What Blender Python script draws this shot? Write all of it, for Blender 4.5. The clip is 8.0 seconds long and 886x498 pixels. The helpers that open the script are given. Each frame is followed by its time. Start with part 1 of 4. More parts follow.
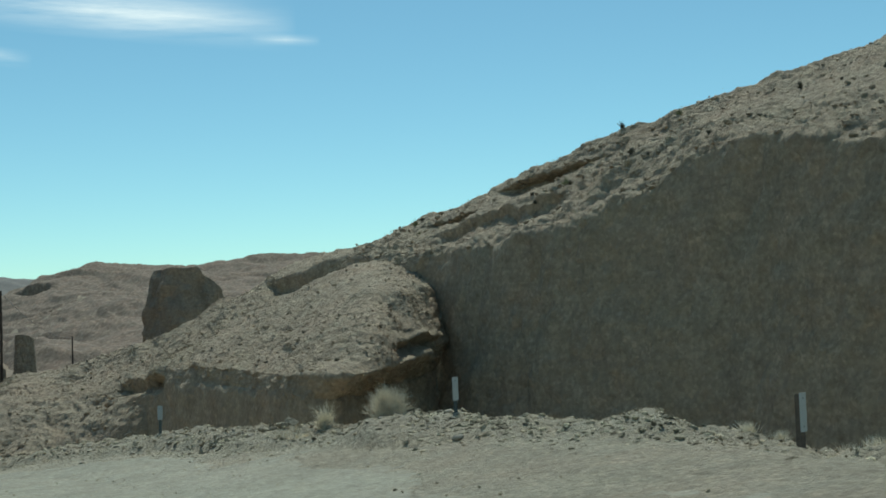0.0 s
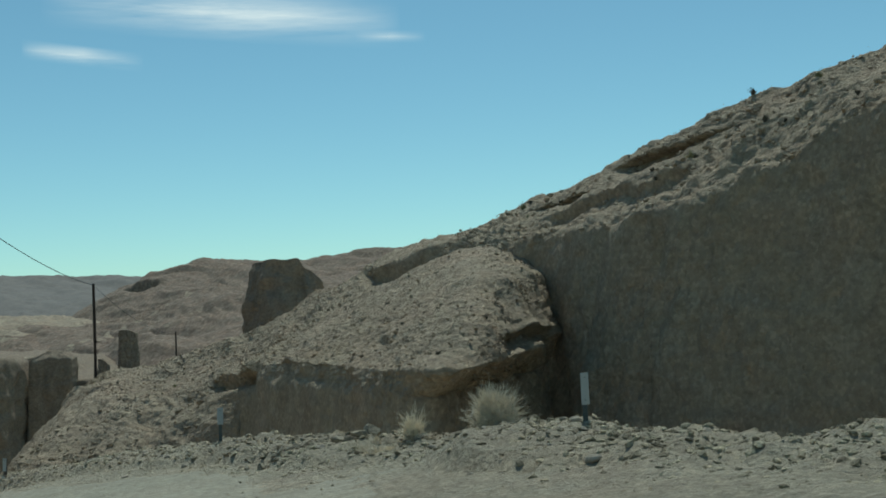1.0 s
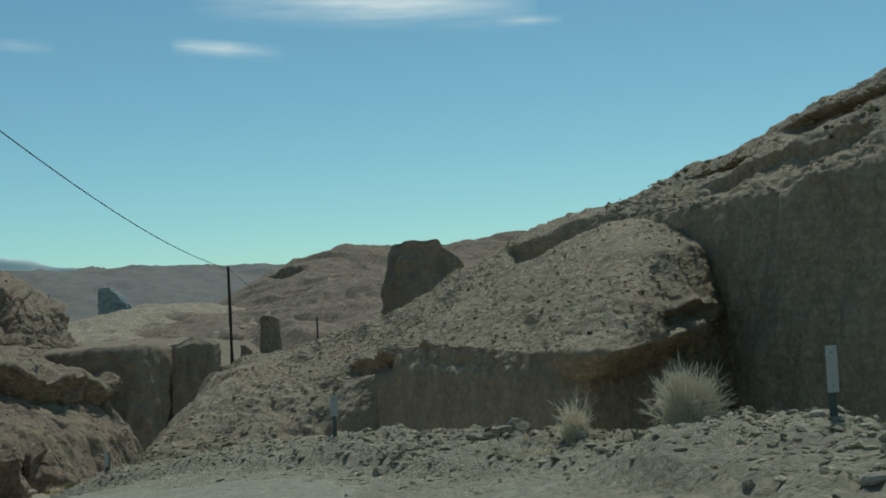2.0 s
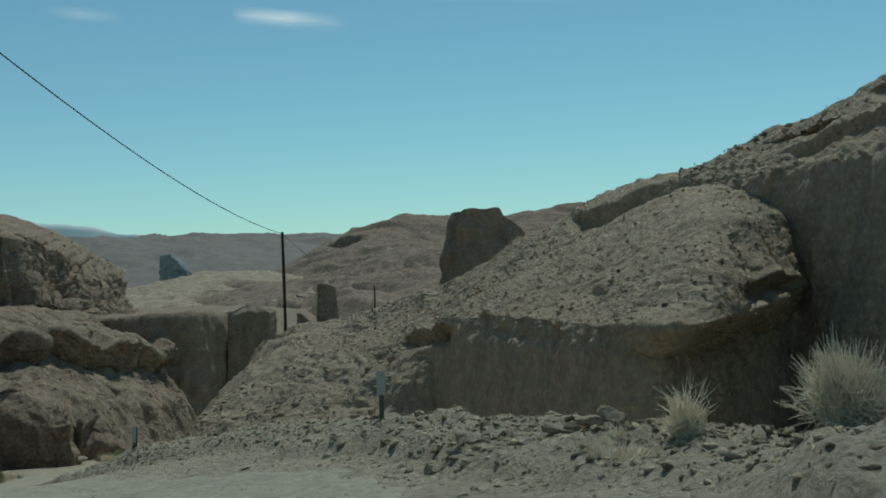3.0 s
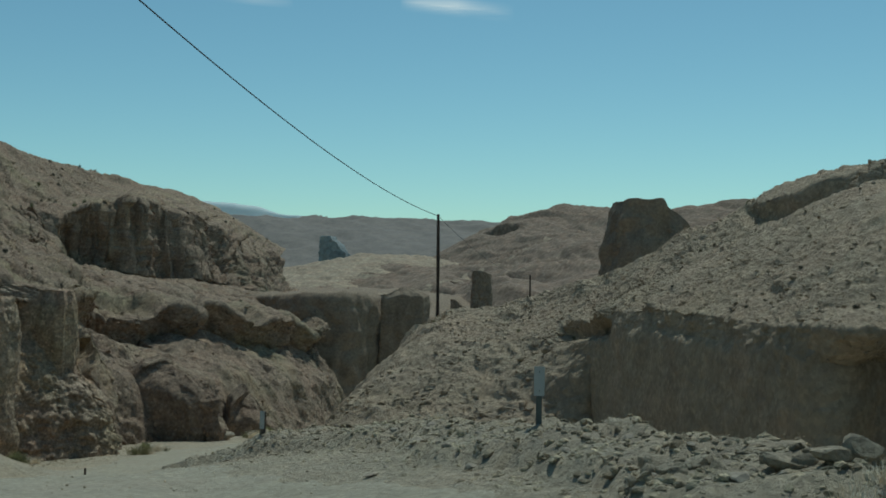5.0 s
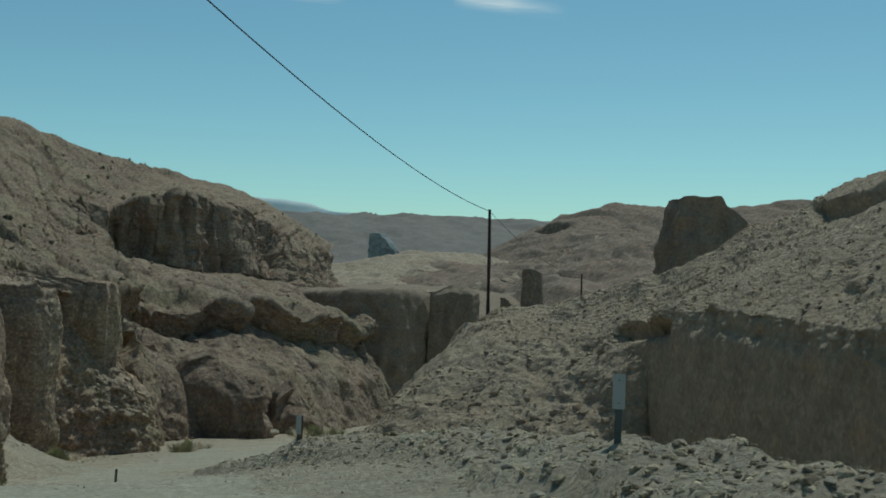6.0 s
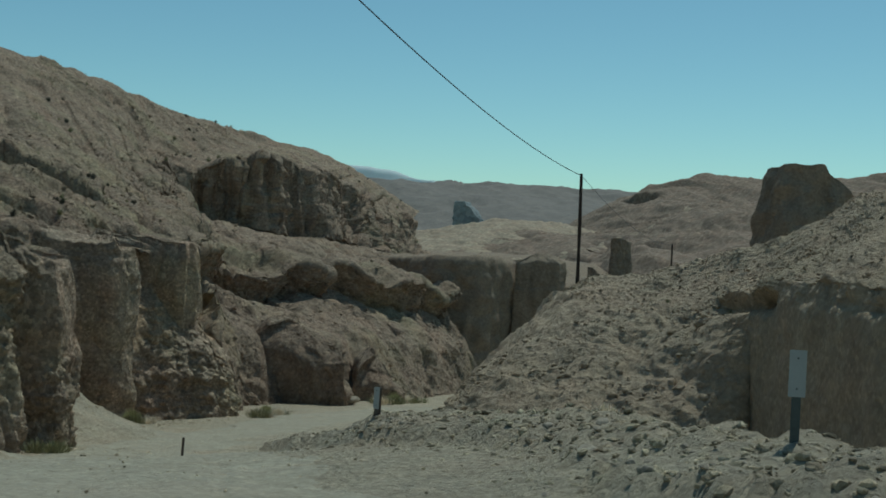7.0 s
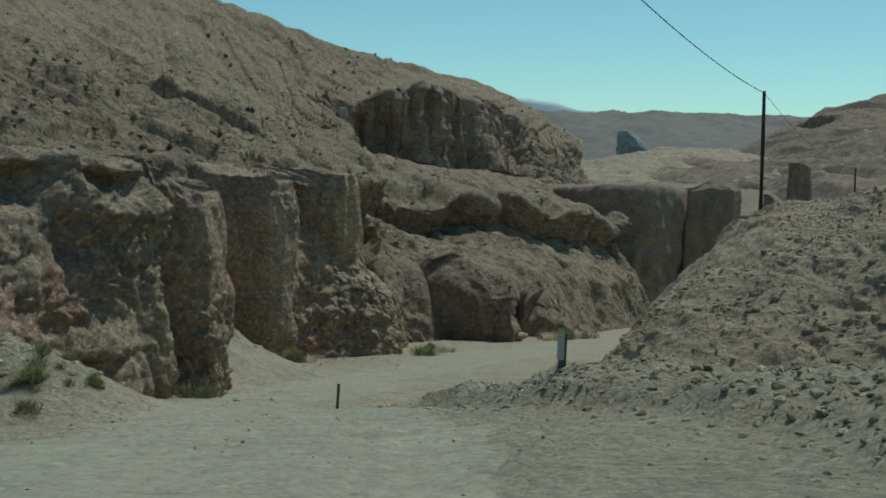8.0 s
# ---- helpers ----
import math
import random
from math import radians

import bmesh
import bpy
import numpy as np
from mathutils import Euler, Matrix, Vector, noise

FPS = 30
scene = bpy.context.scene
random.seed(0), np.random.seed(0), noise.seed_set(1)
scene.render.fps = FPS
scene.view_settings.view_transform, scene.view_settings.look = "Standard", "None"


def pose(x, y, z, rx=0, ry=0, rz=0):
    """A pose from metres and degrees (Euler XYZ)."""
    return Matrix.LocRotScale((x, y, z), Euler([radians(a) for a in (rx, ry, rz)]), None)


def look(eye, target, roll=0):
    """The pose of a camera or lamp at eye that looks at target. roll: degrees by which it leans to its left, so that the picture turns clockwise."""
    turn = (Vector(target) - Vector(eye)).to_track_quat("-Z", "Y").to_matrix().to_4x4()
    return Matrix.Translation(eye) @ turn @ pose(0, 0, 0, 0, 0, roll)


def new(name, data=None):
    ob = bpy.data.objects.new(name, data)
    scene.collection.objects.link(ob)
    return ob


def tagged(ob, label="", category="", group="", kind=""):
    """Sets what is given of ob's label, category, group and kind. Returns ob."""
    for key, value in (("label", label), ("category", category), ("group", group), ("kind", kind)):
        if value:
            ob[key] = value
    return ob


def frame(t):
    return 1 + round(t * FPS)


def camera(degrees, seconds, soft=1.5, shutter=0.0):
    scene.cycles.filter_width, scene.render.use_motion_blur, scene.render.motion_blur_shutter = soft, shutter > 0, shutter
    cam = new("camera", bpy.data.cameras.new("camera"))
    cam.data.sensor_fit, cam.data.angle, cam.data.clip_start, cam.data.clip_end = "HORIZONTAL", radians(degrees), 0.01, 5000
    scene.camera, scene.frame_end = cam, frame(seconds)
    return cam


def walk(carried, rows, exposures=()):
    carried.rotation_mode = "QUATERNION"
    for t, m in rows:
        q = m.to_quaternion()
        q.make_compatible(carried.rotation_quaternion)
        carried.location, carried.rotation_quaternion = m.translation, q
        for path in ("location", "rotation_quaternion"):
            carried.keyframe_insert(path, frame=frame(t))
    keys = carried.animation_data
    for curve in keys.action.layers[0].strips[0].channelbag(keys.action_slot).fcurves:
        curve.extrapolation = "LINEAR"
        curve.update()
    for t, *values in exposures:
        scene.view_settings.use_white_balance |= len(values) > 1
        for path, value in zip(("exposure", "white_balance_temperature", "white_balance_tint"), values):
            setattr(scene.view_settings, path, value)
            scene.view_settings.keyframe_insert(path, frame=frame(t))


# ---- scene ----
cam = camera(38.79, 8.0, 1.7)
ROWS = [
    (0, 0.000, 0.000, 0.000, -13.091, 3.129, 1.884),
    (0.5, 0.813, 3.911, -0.092, -8.869, 4.050, 1.910),
    (1, 1.448, 7.565, -0.334, -8.221, 3.074, 2.210),
    (1.5, 1.839, 10.924, -0.582, -5.460, 2.419, 2.466),
    (1.7, 1.957, 12.235, -0.644, -3.274, 2.684, 2.206),
    (2.8, 1.967, 17.989, -0.919, -0.275, 2.261, 3.095),
    (3, 1.907, 18.612, -0.929, 0.937, 1.511, 1.940),
    (3.5, 1.802, 19.864, -0.986, 3.673, 2.752, -0.869),
    (4, 1.761, 20.782, -1.075, 4.245, -0.226, 0.605),
    (4.5, 1.636, 21.653, -1.161, 7.442, 0.208, -0.455),
    (4.7, 1.598, 22.123, -1.138, 7.693, 1.098, -0.517),
    (6, 0.895, 25.985, -1.290, 10.229, 1.018, -1.306),
    (6.5, 0.497, 27.821, -1.413, 11.739, 0.920, -1.242),
    (7, -0.161, 29.845, -1.622, 14.053, -0.511, -2.290),
    (7.5, -0.961, 32.208, -1.826, 17.056, -0.916, -2.204),
    (8, -2.036, 34.877, -2.053, 21.421, -3.760, -1.041),
]
walk(cam, [(t, pose(x, y, z, 90 + pitch, roll, yaw) ) for t, x, y, z, yaw, pitch, roll in ROWS], [(0.0, 0.1, 6000, -5), (0.5, -0.04, 6000, -5), (1.0, -0.13, 6000, -5), (2.0, -0.3, 6000, -5), (7.0, -0.36, 6000, -5), (8.0, -0.18, 6000, -5)])

# ---- world, sun ----
SUN_AZ, SUN_EL = -16.0, 62.0          # degrees from +y (left positive) and above the horizon
world = bpy.data.worlds.new("world")
scene.world = world
world.use_nodes = True
wn, wl = world.node_tree.nodes, world.node_tree.links
wn.clear()
sky = wn.new("ShaderNodeTexSky")
sky.sky_type = "NISHITA"
sky.sun_disc = False
sky.sun_elevation = radians(SUN_EL)
sky.sun_rotation = radians(-SUN_AZ)
sky.altitude, sky.air_density, sky.dust_density, sky.ozone_density = 1200, 0.92, 0.7, 1.0
wbg, wout = wn.new("ShaderNodeBackground"), wn.new("ShaderNodeOutputWorld")
wbg.inputs["Strength"].default_value = 0.105
tone = wn.new("ShaderNodeMix")
tone.data_type, tone.blend_type = "RGBA", "MULTIPLY"
tone.inputs[0].default_value = 1.0
tone.inputs[7].default_value = (0.785, 1.0, 0.905, 1)
wl.new(sky.outputs[0], tone.inputs[6])
wl.new(tone.outputs[2], wbg.inputs[0])
wl.new(wbg.outputs[0], wout.inputs[0])
sun_data = bpy.data.lights.new("sun", "SUN")
sun_data.energy, sun_data.angle, sun_data.color = 2.5, radians(0.53), (0.96, 0.95, 0.91)
sun = new("sun", sun_data)
sun_way = Vector((-math.sin(radians(SUN_AZ)) * math.cos(radians(SUN_EL)), math.cos(radians(SUN_AZ)) * math.cos(radians(SUN_EL)), math.sin(radians(SUN_EL))))
sun.matrix_world = look(sun_way * 200, (0, 0, 0))


# ---- noise ----
def lattice(ix, iy, iz, seed):
    h = (ix * 374761393 + iy * 668265263 + iz * 2147483647 + seed * 974634777) & 0xFFFFFFFF
    h = ((h ^ (h >> 13)) * 1274126177) & 0xFFFFFFFF
    h = ((h ^ (h >> 16)) * 2246822519) & 0xFFFFFFFF
    return ((h ^ (h >> 15)) & 0xFFFFFF) / float(0xFFFFFF) * 2 - 1


def vnoise(p, seed=0):
    """Smooth noise from -1 to 1 at the rows of p."""
    f = np.floor(p)
    i = f.astype(np.int64)
    w = p - f
    w = w * w * w * (w * (w * 6 - 15) + 10)
    out = 0
    for a in (0, 1):
        for b in (0, 1):
            for c in (0, 1):
                k = (w[:, 0] if a else 1 - w[:, 0]) * (w[:, 1] if b else 1 - w[:, 1]) * (w[:, 2] if c else 1 - w[:, 2])
                out = out + k * lattice(i[:, 0] + a, i[:, 1] + b, i[:, 2] + c, seed)
    return out


def fbm(p, octaves=4, seed=0, gain=0.5, ridged=False):
    out, amp, tot = 0, 1.0, 0.0
    for k in range(octaves):
        a = 0.6 + 0.9 * k
        r = np.array([[math.cos(a), math.sin(a), 0.0], [-math.sin(a), math.cos(a), 0.06], [0.03, -0.05, 1.0]])
        n = vnoise(p @ r * 2.03 ** k + 17.3 * k, seed + k)
        if ridged:
            n = 1 - 2 * np.abs(n)
        out, tot, amp = out + amp * n, tot + amp, amp * gain
    return out / tot


def blocks(p, seed=0):
    """Angular lumps: high in the middle of irregular cells, low where they meet."""
    i = np.floor(p).astype(np.int64)
    w = p - i
    best = np.full(len(p), 9.0)
    for a in (-1, 0, 1):
        for b in (-1, 0, 1):
            for c in (-1, 0, 1):
                q = (i[:, 0] + a, i[:, 1] + b, i[:, 2] + c)
                d = np.abs(a + 0.5 + 0.45 * lattice(*q, seed) - w[:, 0]) + np.abs(b + 0.5 + 0.45 * lattice(*q, seed + 1) - w[:, 1])
                d += np.abs(c + 0.5 + 0.45 * lattice(*q, seed + 2) - w[:, 2])
                best = np.minimum(best, d + 0.15 * lattice(*q, seed + 3))
    return 0.55 - best


# ---- materials ----
def material(name, rough=0.95):
    m = bpy.data.materials.new(name)
    m.use_nodes = True
    n = m.node_tree.nodes
    b = n["Principled BSDF"]
    b.inputs["Roughness"].default_value = rough
    b.inputs["Specular IOR Level"].default_value = 0.2
    return m, n, m.node_tree.links, b


def ramp(n, stops):
    r = n.new("ShaderNodeValToRGB")
    while len(r.color_ramp.elements) < len(stops):
        r.color_ramp.elements.new(0.5)
    for e, (at, c) in zip(r.color_ramp.elements, stops):
        e.position, e.color = at, (*c, 1)
    return r


def mixed(n, l, fac, a, b, kind="MIX"):
    x = n.new("ShaderNodeMix")
    x.data_type, x.blend_type = "RGBA", kind
    for sock, v in ((x.inputs[0], fac), (x.inputs[6], a), (x.inputs[7], b)):
        if hasattr(v, "links"):
            l.new(v, sock)
        elif isinstance(v, (int, float)):
            sock.default_value = v
        else:
            sock.default_value = (*v, 1)
    return x.outputs[2]


def noise_of(n, l, where, scale, detail=6, rough=0.6):
    t = n.new("ShaderNodeTexNoise")
    t.inputs["Scale"].default_value, t.inputs["Detail"].default_value, t.inputs["Roughness"].default_value = scale, detail, rough
    l.new(where, t.inputs["Vector"])
    return t.outputs["Fac"]


def earth(name, dark, mid, light, grain=1.0, stones=0.5, strata=0.0, bump=0.6, yellow=None, loose=False, pale=1.24, speck=0.5, red=1.0):
    """Dry earth and soft rock: broad patches, fine grit, stones and, where asked, bedding."""
    dark, mid, light = (tuple(pale * v * k for v, k in zip(c, (1.05 * red, 1.0, 0.95))) for c in (dark, mid, light))
    yellow = yellow and tuple(pale * v for v in yellow)
    m, n, l, b = material(name)
    pos = n.new("ShaderNodeNewGeometry").outputs["Position"]
    broad = noise_of(n, l, pos, 0.09, 5, 0.6)
    patch = noise_of(n, l, pos, 0.55, 6, 0.65)
    fine = noise_of(n, l, pos, 3.2 * grain, 8, 0.72)
    col = ramp(n, [(0.3, dark), (0.5, mid), (0.72, light)])
    add = n.new("ShaderNodeMath")
    add.operation = "MULTIPLY_ADD"
    l.new(fine, add.inputs[0])
    add.inputs[1].default_value = 0.55
    half = n.new("ShaderNodeMath")
    half.operation = "MULTIPLY_ADD"
    l.new(patch, half.inputs[0])
    half.inputs[1].default_value = 0.45
    half.inputs[2].default_value = 0.0
    l.new(half.outputs[0], add.inputs[2])
    l.new(add.outputs[0], col.inputs[0])
    out = col.outputs[0]
    if yellow:
        r = ramp(n, [(0.5, (0, 0, 0)), (0.68, (1, 1, 1))])
        l.new(broad, r.inputs[0])
        out = mixed(n, l, r.outputs[0], out, yellow)
    high = fine
    if strata:
        wave = n.new("ShaderNodeTexWave")
        wave.wave_type, wave.bands_direction = "BANDS", "Z"
        wave.inputs["Scale"].default_value, wave.inputs["Distortion"].default_value = 0.5, 5.0
        wave.inputs["Detail"].default_value, wave.inputs["Detail Scale"].default_value = 4, 0.6
        l.new(pos, wave.inputs["Vector"])
        sh = ramp(n, [(0.2, (0.72, 0.70, 0.68)), (0.8, (1.12, 1.08, 1.02))])
        l.new(wave.outputs["Fac"], sh.inputs[0])
        out = mixed(n, l, strata, out, sh.outputs[0], "MULTIPLY")
    vor = n.new("ShaderNodeTexVoronoi")
    vor.inputs["Scale"].default_value = 1.7 * grain
    l.new(pos, vor.inputs["Vector"])
    tint = ramp(n, [(0.0, (0.72, 0.72, 0.74)), (0.55, (1, 1, 1)), (1.0, (1.28, 1.24, 1.16))])
    l.new(vor.outputs["Color"], tint.inputs[0])
    out = mixed(n, l, stones, out, tint.outputs[0], "MULTIPLY")
    fleck = ramp(n, [(0.0, (0.5, 0.5, 0.47)), (0.38, (0.62, 0.62, 0.58)), (0.47, (1, 1, 1))])
    l.new(noise_of(n, l, pos, 1.9 * grain, 7, 0.75), fleck.inputs[0])
    out = mixed(n, l, min(1.0, stones * 1.3), out, fleck.outputs[0], "MULTIPLY")
    if loose:
        each = ramp(n, [(0.0, (0.55, 0.53, 0.5)), (0.5, (0.95, 0.93, 0.9)), (1.0, (1.45, 1.42, 1.36))])
        l.new(n.new("ShaderNodeNewGeometry").outputs["Random Per Island"], each.inputs[0])
        out = mixed(n, l, 1.0, out, each.outputs[0], "MULTIPLY")
    # pebbles set in the earth, and a drift between redder and greyer ground
    peb = n.new("ShaderNodeTexVoronoi")
    peb.inputs["Scale"].default_value = 4.6 * grain
    l.new(pos, peb.inputs["Vector"])
    pebc = ramp(n, [(0.0, (0.58, 0.56, 0.55)), (0.45, (0.95, 0.95, 0.95)), (0.75, (1.1, 1.09, 1.07)), (1.0, (1.6, 1.58, 1.54))])
    one = n.new("ShaderNodeSeparateColor")
    l.new(peb.outputs["Color"], one.inputs[0])
    l.new(one.outputs[0], pebc.inputs[0])
    out = mixed(n, l, speck, out, pebc.outputs[0], "MULTIPLY")
    drift = ramp(n, [(0.36, (0.96, 1.0, 0.99)), (0.5, (1.0, 1.0, 1.0)), (0.64, (1.07, 0.985, 0.96))])
    l.new(noise_of(n, l, pos, 0.23, 5, 0.7), drift.inputs[0])
    out = mixed(n, l, min(1.0, 1.4 * speck), out, drift.outputs[0], "MULTIPLY")
    l.new(out, b.inputs["Base Color"])
    b1, b2 = n.new("ShaderNodeBump"), n.new("ShaderNodeBump")
    b1.inputs["Strength"].default_value, b1.inputs["Distance"].default_value = bump, 0.2 + 0.3 * speck
    b2.inputs["Strength"].default_value, b2.inputs["Distance"].default_value = bump * stones, 0.22
    b2.invert = True
    l.new(high, b1.inputs["Height"])
    l.new(vor.outputs["Distance"], b2.inputs["Height"])
    l.new(b1.outputs[0], b2.inputs["Normal"])
    b3 = n.new("ShaderNodeBump")
    b3.invert = True
    b3.inputs["Strength"].default_value, b3.inputs["Distance"].default_value = speck * bump, 0.07
    l.new(peb.outputs["Distance"], b3.inputs["Height"])
    l.new(b2.outputs[0], b3.inputs["Normal"])
    l.new(b3.outputs[0], b.inputs["Normal"])
    return m


M_SLOPE = earth("rubble slope", (0.235, 0.185, 0.135), (0.355, 0.285, 0.21), (0.49, 0.405, 0.305), 1.0, 0.3, 0.1, 0.9, (0.36, 0.285, 0.195), pale=1.2, speck=0.3, red=0.98)
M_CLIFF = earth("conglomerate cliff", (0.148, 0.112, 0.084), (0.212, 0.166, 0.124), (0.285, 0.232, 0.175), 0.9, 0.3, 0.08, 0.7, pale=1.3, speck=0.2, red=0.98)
M_LEFT = earth("weathered hillside", (0.16, 0.12, 0.092), (0.255, 0.20, 0.15), (0.37, 0.30, 0.225), 0.9, 0.4, 0.15, 1.0, (0.30, 0.24, 0.155), pale=1.27, speck=0.5, red=1.01)
M_TOWER = earth("speckled conglomerate", (0.165, 0.128, 0.098), (0.265, 0.212, 0.16), (0.42, 0.345, 0.27), 1.3, 0.35, 0.25, 0.8, (0.33, 0.26, 0.165), pale=1.5, speck=0.7)
M_BERM = earth("loose berm earth", (0.25, 0.208, 0.155), (0.335, 0.283, 0.212), (0.44, 0.378, 0.29), 2.6, 0.3, 0.0, 0.7, (0.335, 0.288, 0.213), pale=1.3, speck=0.3, red=0.97)
M_RUBBLE = earth("loose rubble", (0.22, 0.18, 0.135), (0.34, 0.287, 0.212), (0.48, 0.41, 0.31), 2.0, 0.3, 0.0, 0.6, None, True, pale=1.32, red=0.95)
M_ROAD = earth("graded gravel", (0.245, 0.212, 0.163), (0.32, 0.282, 0.22), (0.41, 0.367, 0.292), 2.6, 0.3, 0.0, 0.45, (0.325, 0.283, 0.213), pale=1.2, speck=0.2, red=0.96)
M_FAR = earth("far brown hills", (0.17, 0.13, 0.10), (0.225, 0.175, 0.135), (0.28, 0.225, 0.175), 0.3, 0.35, 0.0, 0.8, pale=1.1, red=1.0)
M_TAN = earth("pale tan hill", (0.235, 0.19, 0.14), (0.30, 0.248, 0.185), (0.365, 0.31, 0.235), 0.3, 0.3, 0.0, 0.7, pale=1.2)
# brown ridge greyed in its base colour to stand for air haze
M_RIDGE_HAZE = earth("distant ridge", (0.13, 0.13, 0.12), (0.165, 0.165, 0.15), (0.205, 0.20, 0.18), 0.05, 0.2, 0.0, 0.15, pale=1.25, speck=0.1, red=1.08)
M_CRAG = earth("dark distant rock", (0.09, 0.105, 0.11), (0.108, 0.122, 0.126), (0.128, 0.14, 0.143), 0.05, 0.2, 0.0, 0.4, pale=2.2)
# very light blue base colour imitates haze over the mountains
M_FAR_HAZE = earth("distant mountains", (0.60, 0.68, 0.70), (0.64, 0.72, 0.74), (0.68, 0.76, 0.78), 0.01, 0.0, 0.0, 0.1, pale=1.1, speck=0.0)


def plain(name, colour, rough=0.8, vary=0.25, scale=6.0, metal=0.0):
    m, n, l, b = material(name, rough)
    pos = n.new("ShaderNodeTexCoord").outputs["Object"]
    f = noise_of(n, l, pos, scale, 6, 0.65)
    lo, hi = tuple(c * (1 - vary) for c in colour), tuple(min(1, c * (1 + vary)) for c in colour)
    r = ramp(n, [(0.3, lo), (0.7, hi)])
    l.new(f, r.inputs[0])
    info = n.new("ShaderNodeObjectInfo")
    t = ramp(n, [(0.0, (0.8, 0.8, 0.8)), (1.0, (1.15, 1.13, 1.1))])
    l.new(info.outputs["Random"], t.inputs[0])
    l.new(mixed(n, l, 0.6, r.outputs[0], t.outputs[0], "MULTIPLY"), b.inputs["Base Color"])
    b.inputs["Metallic"].default_value = metal
    bp = n.new("ShaderNodeBump")
    bp.inputs["Strength"].default_value, bp.inputs["Distance"].default_value = 0.4, 0.02
    l.new(f, bp.inputs["Height"])
    l.new(bp.outputs[0], b.inputs["Normal"])
    return m


M_POLE = plain("creosoted wood", (0.055, 0.042, 0.034), 0.85, 0.35, 5)
M_WOOD = plain("weathered wood", (0.14, 0.11, 0.085), 0.9, 0.35, 12)
M_PLATE = plain("white painted sheet metal", (0.48, 0.475, 0.44), 0.55, 0.06, 8)
M_STEEL = plain("dull green steel post", (0.10, 0.11, 0.10), 0.6, 0.2, 10)
M_WIRE = plain("weathered cable", (0.05, 0.05, 0.055), 0.6, 0.1, 2)
M_STONE = plain("grey brown stone", (0.37, 0.31, 0.235), 0.9, 0.3, 4)
M_DRY = plain("dry straw twigs", (0.82, 0.70, 0.53), 0.9, 0.25, 5)
M_GREEN = plain("dusty green leaves", (0.30, 0.285, 0.155), 0.9, 0.3, 5)
M_OLIVE = plain("olive green twigs", (0.40, 0.385, 0.20), 0.9, 0.3, 5)
M_SHRUB = plain("grey brown shrub twigs", (0.13, 0.115, 0.085), 0.9, 0.3, 5)


# ---- mesh helpers ----
def mesh_of(name, verts, faces, mat, smooth=True):
    me = bpy.data.meshes.new(name)
    verts, faces = np.asarray(verts, np.float32), np.asarray(faces, np.int32)
    k = faces.shape[1]
    me.vertices.add(len(verts))
    me.vertices.foreach_set("co", verts.ravel())
    me.loops.add(faces.size)
    me.loops.foreach_set("vertex_index", faces.ravel())
    me.polygons.add(len(faces))
    me.polygons.foreach_set("loop_start", np.arange(0, faces.size, k, dtype=np.int32))
    me.polygons.foreach_set("use_smooth", np.full(len(faces), smooth, bool))
    me.update(calc_edges=True)
    me.materials.append(mat)
    return me


def grid_faces(rows, cols):
    a = np.arange((rows - 1) * cols).reshape(rows - 1, cols)[:, :-1].ravel()
    return np.stack([a, a + 1, a + cols + 1, a + cols], 1)


def spline(points, u):
    """Catmull-Rom through points at the knot parameters u."""
    p = np.asarray(points, float)
    p = np.vstack([2 * p[0] - p[1], p, 2 * p[-1] - p[-2]])
    i = np.clip(np.floor(u).astype(int), 0, len(p) - 4)
    w = (u - i)[:, None]
    a, b, c, d = p[i], p[i + 1], p[i + 2], p[i + 3]
    return 0.5 * (2 * b + (c - a) * w + (2 * a - 5 * b + 4 * c - d) * w ** 2 + (3 * b - a - 3 * c + d) * w ** 3)


def normals_of(g):
    n = np.cross(np.gradient(g, axis=1), np.gradient(g, axis=0))
    return n / np.maximum(np.linalg.norm(n, axis=2, keepdims=True), 1e-9)


